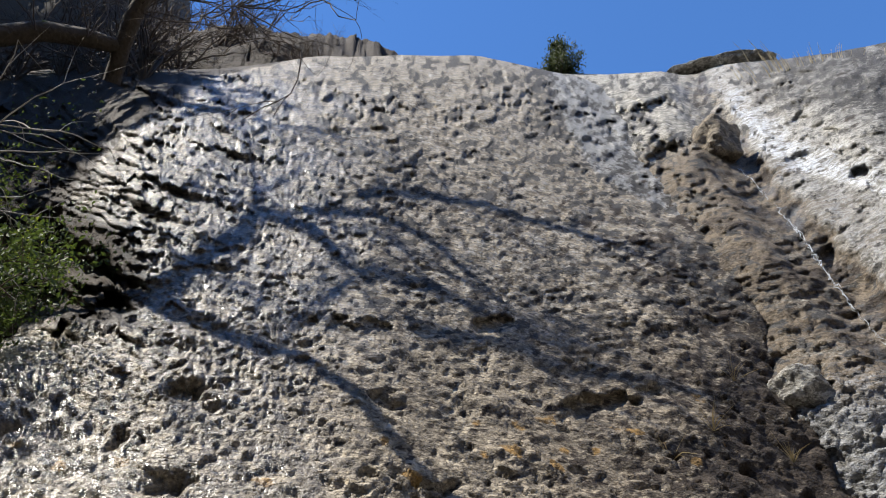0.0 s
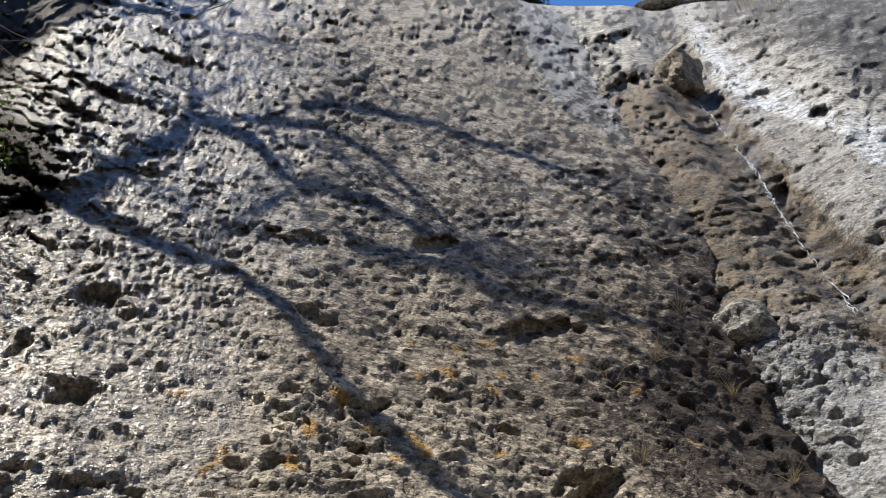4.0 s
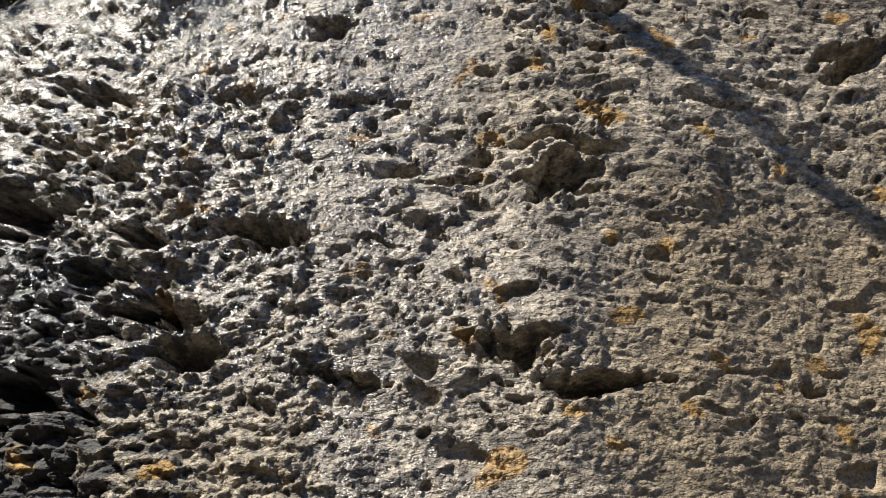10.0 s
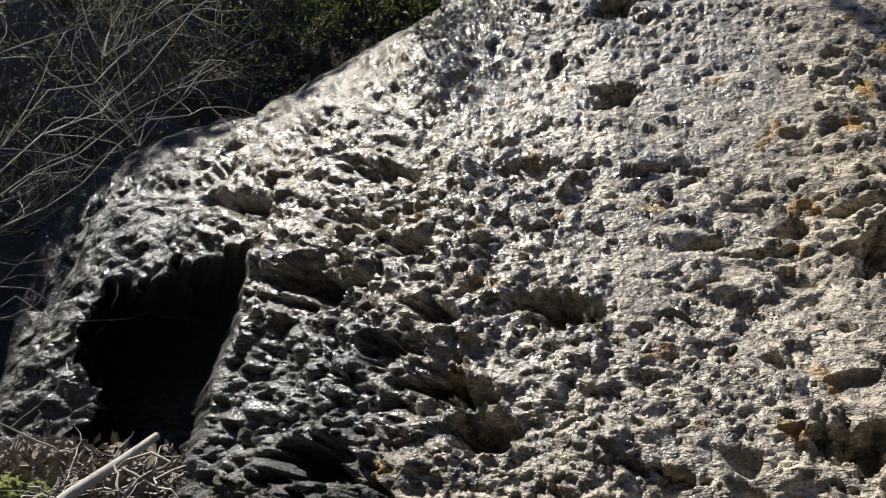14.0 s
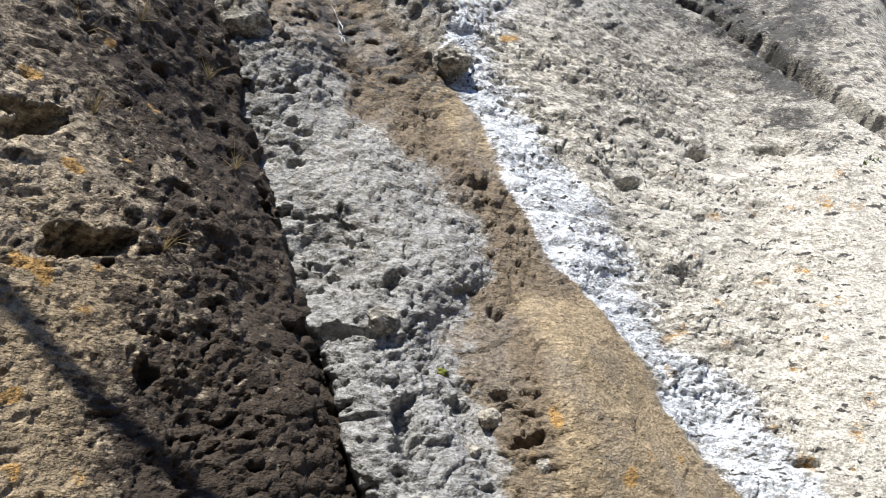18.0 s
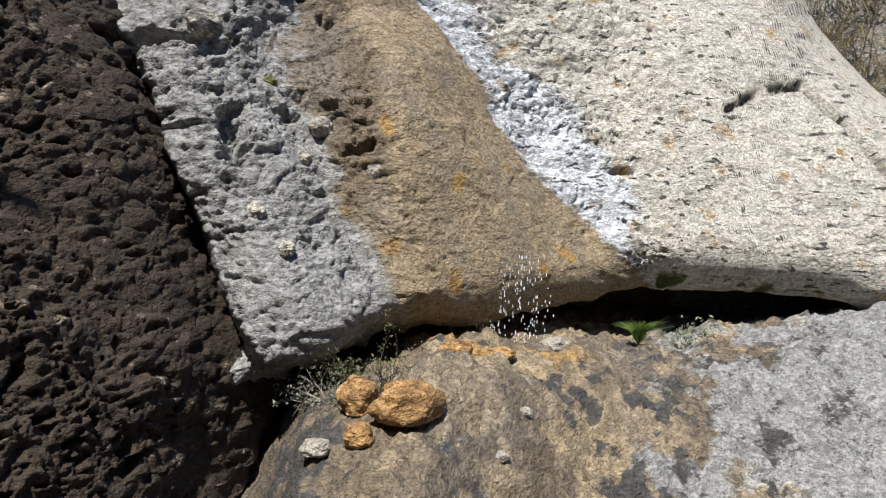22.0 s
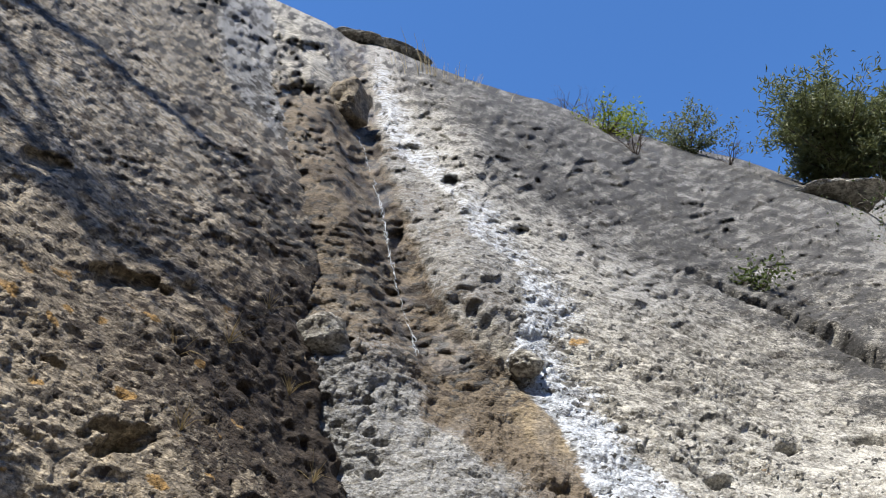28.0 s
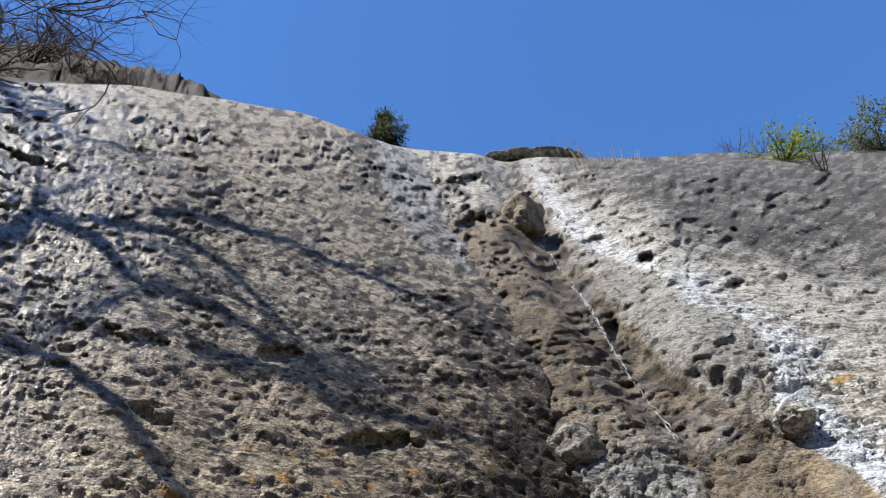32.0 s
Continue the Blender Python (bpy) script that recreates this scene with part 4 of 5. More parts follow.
def shrub(name, label, category, base, height, width, rng, wood, leaf=None, stems=6, depth=2, leaf_size=0.05, density=60, radius=0.012, slim=0.5, lean=(0, 0, 0), group=""):
    """A thing of stems and leaves on one root."""
    ob = thing(name, base, label, category, group)
    lines = []
    for _ in range(stems):
        way = np.array([rng.normal() * width, rng.normal() * width, height]) + lean
        grow(rng, base - (0, 0, 0.05), way, height * rng.uniform(0.45, 0.7), radius, depth, 0.55, 0.3, 3, 0.1, lines)
    part("wood", tubes("wood", lines, base, 3), wood, ob)
    if leaf:
        part("foliage", foliage("foliage", along(lines, density, rng, 1.0, leaf_size * 0.8), base, leaf_size, rng, slim), leaf, ob)
    return ob


def rock(name, size, seed, mat, label, category, place, turn=0.0, rough=0.18, flat_base=True, angular=0.0, square=1.0):
    """A loose stone: a worn lump with faces."""
    bm = bmesh.new()
    bmesh.ops.create_icosphere(bm, subdivisions=5, radius=1.0)
    v = np.array([q.co[:] for q in bm.verts])
    v = np.sign(v) * np.abs(v) ** square
    g1, g2 = cells(v * 1.1 + seed, seed)
    v = v * (1 + rough * fbm(v * 1.2 + seed, 4, seed)[:, None] - angular * (g1[:, None] - 0.5)) + 0.03 * perlin(v * 9, seed + 1)[:, None] * v
    if flat_base:
        v[:, 2] = np.where(v[:, 2] < -0.55, -0.55 + (v[:, 2] + 0.55) * 0.25, v[:, 2])
    v = v * np.asarray(size)
    me = bpy.data.meshes.new(name)
    bm.to_mesh(me)
    bm.free()
    me.vertices.foreach_set("co", v.astype(np.float32).ravel())
    me.polygons.foreach_set("use_smooth", np.ones(len(me.polygons), bool))
    ob = new(name, me)
    ob.data.materials.append(mat)
    ob.location = place
    ob.rotation_euler = (0, 0, radians(turn))
    return tagged(ob, label, category)


M_ORANGE = rock_material("orange_tufa", (0.46, 0.28, 0.11), (0.22, 0.11, 0.04))
M_PALESTONE = rock_material("pale_stone", (0.42, 0.39, 0.33), (0.31, 0.28, 0.235), 0.25)
M_BROWNROCK = rock_material("brown_rock", (0.36, 0.30, 0.22), (0.13, 0.11, 0.085))
rng = np.random.default_rng(5)

# ---- rocks in the channel and on the skyline ----
p = on("slab", 24.2, 43.6)
rock("channel_boulder", (0.23, 0.24, 0.25), 4, M_BROWNROCK, "squarish brown boulder wedged in the stream channel", "boulder", p + (-0.05, -0.06, 0.05), 28, 0.2, False, 0.45, 0.5)
p = on("slab", 40.2, 27.2)
rock("jammed_stone", (0.14, 0.12, 0.09), 7, M_SLAB, "pale grey rounded stone jammed in the white streak", "stone", p + (-0.03, -0.05, -0.02), 25, 0.15, False, 0.1)
for k, (a, e, w) in enumerate(((24.4, 48.5, 0.7), (27.2, 48.0, 0.9), (29.6, 47.4, 0.6))):
    p = on("slab", a, e)
    rock("cap_rock", (w * 0.8, 0.4, 0.10), 11 + k, M_SLAB, "flat layered grey rock lying on the cliff brow", "rock slab", p + np.array([0.0, 0.1, 0.03]), -25 + 4 * k, 0.22, True, 0.2)
p = at(64, 34.9, 17.5)
rock("hill_rock", (0.9, 0.6, 0.13), 17, M_SLAB, "pale flat outcrop among the hillside bushes", "rock", p, -35, 0.2, True, 0.2)
p = on("slab", 24.9, 28.0)
rock("perched_rock", (0.20, 0.16, 0.15), 19, M_SLAB, "angular grey rock wedged beside the dome edge", "stone", p + (-0.03, -0.05, 0.0), 10, 0.25, False, 0.3)

# ---- stones on the apron ----
for k, (a, e, sz, mat, lab) in enumerate(((50.2, -15.6, (0.15, 0.11, 0.085), M_ORANGE, "large orange-brown tufa stone on the wet apron"), (46.8, -15.2, (0.085, 0.075, 0.08), M_ORANGE, "orange tufa stone beside a larger one"),
                                          (46.9, -17.4, (0.06, 0.05, 0.05), M_ORANGE, "small dark orange stone on the apron"), (44.1, -18.0, (0.07, 0.05, 0.03), M_PALESTONE, "pale flat stone on the stream bed"),
                                          (57.9, -15.2, (0.03, 0.022, 0.018), M_PALESTONE, "small pale pebble on the apron"), (56.3, -18.2, (0.032, 0.026, 0.02), M_PALESTONE, "small white pebble on the apron"),
                                          (52.8, -11.4, (0.07, 0.05, 0.045), M_ORANGE, "ochre lump of tufa at the edge of the slot"), (55.5, -11.3, (0.08, 0.05, 0.035), M_ORANGE, "ochre crust of tufa under the dripping lip"),
                                          (59.0, -10.6, (0.09, 0.06, 0.045), M_PALESTONE, "tan rounded stone under the dripping lip"), (66.8, -9.9, (0.05, 0.04, 0.03), M_PALESTONE, "small white stone beside the herbs"))):
    p = on("ground", a, e)
    rock("stone", sz, 23 + k, mat, lab, "stone", p + (0, 0, sz[2] * 0.4), 20 * k, 0.22, True, 0.2)

# ---- stones set in the rib and the tongue ----
for a, e, sz, mat, lab, turn in ((43.4, 3.6, (0.075, 0.04, 0.05), M_PALESTONE, "cream-coloured pebble set in the grey rib", 15), (42.6, 1.6, (0.045, 0.025, 0.03), M_PALESTONE, "cream-coloured crust on the grey rib", 40),
                                 (47.0, 0.8, (0.04, 0.035, 0.045), M_SLAB, "dark round pebble stuck in the tan tongue", 0), (36.5, 9.8, (0.16, 0.06, 0.07), M_SLAB, "grey block standing out of the rib", 25),
                                 (41.5, -4.5, (0.05, 0.035, 0.04), M_SLAB, "pale grey cobble in the foot of the rib", 60), (39.5, -2.0, (0.07, 0.04, 0.045), M_SLAB, "grey cobble bedded in the rib", 80)):
    p = on("slab", a, e)
    rock("cobble", sz, 71 + int(turn), mat, lab, "stone", p, turn, 0.22, False, 0.2)

# ---- plants on the rock ----
p = on("ground", 44.8, -14.4)
shrub("grey_shrub", "small silvery leafless shrub at the foot of the rib", "shrub", p, 0.30, 0.55, rng, M_TWIG, M_GREYLEAF, 9, 2, 0.02, 50, 0.005)
p = on("ground", 48.0, -13.6)
shrub("dry_shrub", "brown dry shrub under the tufa lip", "shrub", p, 0.30, 0.6, rng, M_DRYTWIG, M_OLIVE, 14, 2, 0.016, 60, 0.004)
for k, (a, e) in enumerate(((64.1, -9.9), (67.1, -9.7))):
    p = on("ground", a, e)
    if k == 0:
        ob = thing("grass_tuft", p, "bright green grass tuft at the slot", "grass")
        lines = [(np.array([p, p + (x * 0.5, y * 0.5, 0.09), p + (x * 1.4, y * 1.4, 0.13)]), [0.004, 0.003, 0.001]) for x, y in rng.normal(size=(110, 2)) * 0.05]
        tagged(part("grass_clump", tubes("grass_clump", lines, p, 3), M_GRASS, ob), kind="stuff")
    else:
        shrub("herb_cushion", "grey-green low herb growing at the slot", "plant", p, 0.17, 0.9, rng, M_DRYTWIG, M_GREYLEAF, 14, 2, 0.03, 160, 0.003)
for a, e, grid, sz, lab in ((40.3, 6.6, "slab", 0.032, "yellow-green moss cushion on the grey rib"), (37.7, -8.9, "slab", 0.035, "moss cushion in the crevice by the dome")):
    p = on(grid, a, e)
    ob = rock("moss_cushion", (sz * 1.3, sz, sz * 0.8), 41, M_MOSS, lab, "moss", p, 0, 0.25, False)
shrub("crack_plant", "small green plant rooted in the slab crack", "plant", on("slab", 57.5, 30.6), 0.45, 0.3, rng, M_DRYTWIG, M_GREEN, 6, 1, 0.07, 60, 0.008)
for a, e in ((68.6, 18.2), (71.0, 17.5), (71.6, 14.8)):
    shrub("crevice_plant", "leafy green plant in the crevice beside the slab", "plant", on("slab", a, e) + (0.1, 0.1, 0), 0.28, 1.2, rng, M_DRYTWIG, M_GREEN, 8, 1, 0.06, 90, 0.006, group="crevice plants")
for k in range(7):
    a, e = ((18, 27.5), (20.5, 30), (23, 24.5), (14.5, 26), (25.5, 19), (21.5, 13.5), (16, 21.5))[k]
    p = on("dome", a, e)
    ob = thing("straw_tuft", p, "dry grass blades in a pocket of the dome", "grass", "straw tufts")
    lines = [(np.array([p, p + (x, y - 0.02, 0.05 + z * 0.3), p + (x * 2, y * 2 - 0.05, 0.06 + z)]), [0.002, 0.0015, 0.0006]) for x, y, z in rng.normal(size=(14, 3)) * 0.035]
    tagged(part("straw_clump", tubes("straw_clump", lines, p, 3), M_STRAW, ob), kind="stuff")

# ---- skyline plants ----
def conifer(name, label, base, height, width, rng, leaf, leaf_size, boughs, density, lobes):
    ob = thing(name, base, label, "tree")
    top = base + (0, 0, height)
    trunk = [(np.linspace(base - (0, 0, 0.2), top, 8) + rng.normal(size=(8, 3)) * 0.02 * height, np.linspace(0.045 * height, 0.008, 8))]
    part("trunk", tubes("trunk", trunk, base, 7), M_BARK, ob)
    lines = []
    for k in range(boughs):
        t = rng.uniform(0.12, 0.97)
        a = rng.uniform(0, 2 * np.pi)
        reach = width * (1 - t * 0.75) * (0.65 + 0.5 * lobes(a, t)) * rng.uniform(0.6, 1.1)
        grow(rng, base + (0, 0, height * t), (math.cos(a), math.sin(a), 0.55), reach, 0.012 * height, 1, 0.5, 0.3, 3, 0.4, lines)
    part("boughs", tubes("boughs", lines, base, 4), M_BARK, ob)
    part("crown", foliage("crown", along(lines, density, rng, 1.0, leaf_size * 0.7), base, leaf_size, rng, 0.22, 0.5), leaf, ob)
    return ob


conifer("pine_tree", "young dark green pine on the brow of the cliff", at(11.8, 49.9, 15.5), 1.05, 0.48, rng, M_NEEDLE, 0.09, 70, 130, lambda a, t: math.cos(a - 0.3) * 0.5 + 0.3 * math.sin(9 * t))
conifer("evergreen_tree", "broad olive-green evergreen tree on the hilltop", at(65.0, 35.6, 18.5), 1.9, 2.0, rng, M_OLIVE, 0.15, 150, 130, lambda a, t: 0.4 * math.cos(2 * a) + 0.4 * math.sin(7 * t))
conifer("evergreen_tree", "dark evergreen tree standing behind the slab edge", at(70.5, 31.5, 18.0), 3.0, 1.7, rng, M_OLIVE, 0.15, 130, 130, lambda a, t: 0.4 * math.cos(3 * a) + 0.4 * math.sin(8 * t))
shrub("spring_bush", "bush with fresh yellow-green leaves on the brow", "bush", on("slab", 49.6, 41.6), 0.85, 1.0, rng, M_DRYTWIG, M_SPRING, 14, 2, 0.06, 60, 0.014)
shrub("spring_bush", "low bush with fresh leaves and bare twigs", "bush", on("slab", 47.6, 42.3), 0.7, 0.9, rng, M_DRYTWIG, M_SPRING, 10, 2, 0.08, 30, 0.016)
shrub("olive_bush", "rounded olive-brown bush on the brow", "bush", on("slab", 54.4, 39.9), 0.95, 1.1, rng, M_DRYTWIG, M_OLIVE, 12, 2, 0.07, 60, 0.014)
for a, e, h, lab in ((44.6, 43.7, 0.75, "bare grey shrub on the brow"), (46.3, 43.0, 0.9, "leafless forked shrub on the brow"), (57.2, 38.6, 0.7, "bare brown thicket on the brow"), (50.0, 40.6, 0.6, "bare brown thicket under the green bush")):
    shrub("bare_shrub", lab, "shrub", on("slab", a, e), h, 0.6, rng, M_DRYTWIG, None, 10, 2, radius=0.012, group="bare shrubs of the brow")
for a, e, h, lab in ((21.2, 48.9, 0.45, "sparse bare twigs on the skyline"), (18.4, 49.2, 0.25, "low bare twigs on the skyline"), (22.6, 48.9, 0.5, "pale forked dead twig on the skyline")):
    shrub("skyline_twigs", lab, "shrub", on("slab", a, e) + (0, 0.3, 0), h, 0.5, rng, M_TWIG, None, 5, 1, radius=0.006, group="skyline twigs")
shrub("ridge_shrub", "bare shrub on the dark ridge", "shrub", at(-12.6, 51.9, 13.5), 0.55, 0.9, rng, M_TWIG, None, 12, 2, radius=0.006)
ob = thing("dry_grass", on("slab", 33.6, 46.4), "dry grass stalks on the brow", "grass")
p = np.array(ob.location)
part("stalk_cluster", tubes("stalk_cluster", [(np.array([p + (x * 6, y * 2, -0.1), p + (x * 6.3, y * 2.2, 0.12), p + (x * 7, y * 2.4, 0.3)]), [0.006, 0.004, 0.002]) for x, y in rng.normal(size=(60, 2)) * 0.07], p, 3), M_STRAW, ob)
for k in range(10):
    a, e = 72.6 + 0.9 * k * 0.8, 13 + rng.uniform(-1, 9)
    shrub("hillside_shrub", "bare tangled shrub on the rocky hillside", "shrub", at(a + 1, e, 9.6 + rng.uniform(0, 1.5)), 1.1, 0.7, rng, M_TWIG if k % 2 else M_DRYTWIG, M_SPRING if k % 3 == 0 else None, 8, 2, 0.035, 10, 0.01, group="hillside shrubs")
for k in range(6):
    a, e = (67.5, 68.6, 70, 71.2, 72.3, 69)[k], (30.5, 28.5, 27, 25.5, 22.5, 31.5)[k]
    shrub("edge_shrub", "thin bare shrub with a few leaves at the slab edge", "shrub", at(a, e - 1.5, 13.5), 1.5, 0.4, rng, M_TWIG, M_GREEN, 7, 2, 0.05, 8, 0.012, group="edge shrubs")

# ---- bushes and trees of the left bank ----
def spot(a, e, d):
    return at(a, e, d)


for k in range(9):
    a, e, d = ((-39, 30, 5.6), (-42, 33, 5.8), (-36.5, 29, 5.4), (-45, 30, 6.2), (-40, 35, 6.0), (-37.5, 33, 5.6), (-47, 34, 6.5), (-35, 31, 5.3), (-43, 28, 5.6))[k]
    shrub("leafy_bush", "sunlit green bush growing from the hollow behind the lobe", "bush", spot(a, e, d), 0.75, 0.5, rng, M_DRYTWIG, M_SPRING if k % 4 == 1 else M_GREEN, 7, 2, 0.035, 44, 0.005, group="bushes of the hollow")
for a, e, d in ((-38.5, 33.0, 4.7), (-36.8, 33.6, 4.55), (-37.6, 35.3, 4.7)):
    shrub("leafy_bush", "dense green bush in front of the dark hollow", "bush", spot(a, e, d), 0.42, 0.6, rng, M_DRYTWIG, M_GREEN, 8, 2, 0.035, 70, 0.005, group="bushes of the hollow")
for k in range(22):
    a, e = rng.uniform(-66, -37), rng.uniform(14, 29)
    if e < 31 - 0.62 * (a + 33) * -1 + 2 and a > -56:
        e = 31 + 0.62 * (a + 33) + rng.uniform(1, 9)
    shrub("thicket", "tangle of thin grey branches with small leaves", "shrub", spot(a, e - 3, rng.uniform(6.2, 7.6)), 1.2, 0.9, rng, M_DRYTWIG if k % 3 else M_TWIG, M_OLIVE if k % 2 else M_GREEN, 7, 2, 0.025, 9, 0.005, group="bank thickets")
for k in range(12):
    a, e = -43.5 + 1.5 * k, 44.3 + 0.42 * 2 * k * 0.62
    shrub("brown_thicket", "brown leafless thicket on top of the dark wall", "shrub", on("dome", a, float(curve(np.array([a]), (-54, 37), (-50, 39), (-42, 43.2), (-33, 47.2), (-22, 49.8))[0])) if a < -25 else spot(a, e, 9.6), 1.5, 0.6, rng, M_DRYTWIG, None, 20, 2, radius=0.016, group="brown thickets")
for k in range(26):
    a = -34 + 1.0 * k
    e = float(curve(np.array([a]), (-36, 45.5), (-30, 49.3), (-22, 51.6), (-14, 52.3), (-6, 51.9))[0]) - rng.uniform(0, 0.8)
    shrub("brown_thicket", "brown leafless thicket on top of the dark wall", "shrub", on("cliff_ridge", a, e), rng.uniform(1.0, 1.5) if a < -19 else rng.uniform(0.3, 0.5), 0.7, rng, M_DRYTWIG, None, 12, 2, radius=0.014, group="brown thickets")
# long pale branches hanging into view
ob = thing("dead_branch", spot(-50, 37.5, 4.8), "long pale dead branches reaching out over the bush", "branch")
p = np.array(ob.location)
lines = []
for tip, k in (((-37, 43.6, 4.6), 1), ((-42, 38.8, 4.4), 2), ((-38.5, 41, 4.7), 2), ((-40, 37, 4.5), 2)):
    lines, q = [], spot(*tip)
    mid = (p + q) / 2 + (0, 0, 0.12)
    lines.append((np.array([p, mid, q]), [0.007, 0.005, 0.002]))
    for _ in range(5):
        grow(rng, mid + (q - mid) * rng.uniform(0, 0.9), (q - mid) + rng.normal(size=3) * 0.5, 0.45, 0.004, 1, 0.5, 0.3, 2, 0, lines)
    part("branch", tubes("branch", lines, p, 5), M_TWIG, ob)
ob = thing("dead_branch", spot(-66, 8, 5.6), "thin bare branches leaning across the dark bank", "branch")
p = np.array(ob.location)
lines = []
for tip in ((-44, 31, 6.0), (-47, 24, 6.0), (-54, 27, 5.8), (-58, 22, 5.5), (-52, 20.5, 6.0), (-57.5, 9.5, 5.2)):
    q = spot(*tip)
    lines = []
    bent = np.cumsum(rng.normal(size=(9, 3)) * 0.07, axis=0)
    line = p + (q - p) * np.linspace(0, 1, 9)[:, None] + bent - bent[0]
    lines.append((line, np.linspace(0.006, 0.002, 9)))
    for _ in range(10):
        grow(rng, line[rng.integers(1, 9)], (q - p) + rng.normal(size=3) * 1.6, 0.5, 0.0025, 1, 0.8, 0.4, 2, 0, lines)
    part("branch", tubes("branch", lines, p, 5), M_TWIG, ob)

# ---- the leaning tree: its crown stands out of sight and throws its shadow on the dome ----
S = np.array(SUN)


def cast_from(az, el, k):
    """A place k metres sunwards of a point of the dome."""
    return on("dome", az, el) + S * k * 0.7


tree = thing("leaning_tree", (-8.0, 5.0, 6.5), "bare tree leaning out over the cliff from the bank", "tree")
root = np.array(tree.location)
stem = [root - (0.2, 0, 0.5), root + (0.5, -0.2, 0.7), root + (1.8, -0.8, 1.9)] + [cast_from(*q) for q in ((-24.2, 35.2, 5.2), (-20, 34.4, 5.4), (-13.6, 33.5, 5.6), (-9.9, 32, 5.8), (-6.3, 28.9, 6.0), (-2.9, 25.3, 6.2), (2.1, 21.4, 6.4), (7.1, 16.8, 6.6), (13.6, 9.2, 6.8), (19.8, 3.0, 7.0), (27, -2, 7.4))]
part("trunk", tubes("trunk", [(np.array(stem), np.array([0.16, 0.14, 0.12, 0.06, 0.045, 0.04, 0.045, 0.05, 0.055, 0.055, 0.05, 0.045, 0.04, 0.035]))], root, 8), M_BARK, tree)
for pts, r in ((((-25.5, 36.2, 5.0), (-23.9, 38.3, 5.2), (-19.7, 40.9, 5.5), (-18.9, 42.1, 5.6), (-13.5, 43.0, 5.9), (-8.3, 43.1, 6.2), (-3.0, 41.7, 6.5), (-0.5, 39.9, 6.7), (3, 37.5, 7)), 0.075),
               (((-18.9, 42.1, 5.6), (-13.9, 42.0, 5.9), (-11.7, 40.4, 6.2), (-9.2, 39.1, 6.4), (-3.1, 38.9, 6.7), (1.7, 36.5, 7), (8, 34, 7.4)), 0.075),
               (((-9.3, 44.1, 6.1), (-2.8, 44.4, 6.5), (3.6, 43.3, 6.9), (9.6, 41.3, 7.3), (14.2, 39.6, 7.6), (19, 37, 8)), 0.055),
               (((-18.9, 42.1, 5.6), (-19.0, 43.8, 5.7), (-20.2, 46.4, 5.8)), 0.03),
               (((-4.3, 35.6, 6.6), (3.4, 34.6, 7), (10.1, 32.2, 7.4), (16.3, 30.3, 7.8), (20, 28.5, 8.2)), 0.05)):
    line = np.array([cast_from(*q) for q in pts])
    limbs = [(line, np.linspace(r * 0.8, r * 0.35, len(line)))]
    for _ in range(16):
        i = rng.integers(1, len(line))
        grow(rng, line[i], (line[i] - line[i - 1]) + rng.normal(size=3) * 0.4, rng.uniform(0.5, 1.1), r * 0.2, 1, 0.6, 0.3, 3, 0, limbs)
    part("limb", tubes("limb", limbs, root, 6), M_BARK, tree)

mossy = thing("mossy_limb", at(-44.5, 45.6, 8.4), "thick mossy limb and stump against the brown thicket", "branch")
p = np.array(mossy.location)
part("limb", tubes("limb", [(np.array([at(*q) for q in ((-47, 44.6, 8.4), (-44.5, 45.9, 8.4), (-42, 46.8, 8.4), (-39.5, 48.1, 8.4), (-36, 48.9, 8.4), (-33.2, 49.2, 8.4))]), [0.10, 0.10, 0.10, 0.095, 0.085, 0.07]),
                            (np.array([at(*q) for q in ((-32.7, 47.0, 8.4), (-32.9, 49.2, 8.4), (-33.0, 51.0, 8.4), (-32.4, 54, 8.4))]), [0.08, 0.075, 0.085, 0.06])], p, 9), M_BARK, mossy)
part("moss", tubes("moss", [(np.array([at(*q) + (0, 0, 0.05) for q in ((-44.5, 45.9, 8.37), (-42, 46.8, 8.37), (-39.5, 48.1, 8.37), (-37, 48.75, 8.37))]), [0.05, 0.065, 0.07, 0.03])], p, 7), M_MOSS, mossy, "yellow-green moss on the limb")
twigs = []
for q, w, n in (((-33, 51.5, 8.4), (1.0, 0.1, 0.3), 5), ((-29, 53.5, 8.2), (1.0, 0.0, -0.1), 7), ((-24, 54.2, 8.0), (1, -0.1, -0.3), 7), ((-40, 48, 8.3), (0.2, -0.2, 1), 4), ((-36, 49, 8.3), (0.3, -0.1, 1), 4), ((-15, 56, 7.8), (0.5, 0, -0.8), 3), ((-27, 53, 8), (0.1, 0, -1), 4), ((-16.5, 52.6, 7.6), (0.4, 0, -0.6), 2)):
    for _ in range(n):
        grow(rng, at(*q), np.array(w) + rng.normal(size=3) * 0.35, rng.uniform(0.5, 1.1), 0.007, 2, 0.5, 0.4, 3, 0, twigs)
tagged(part("twig_spray", tubes("twig_spray", twigs, p, 5), M_DRYTWIG, mossy), kind="stuff")

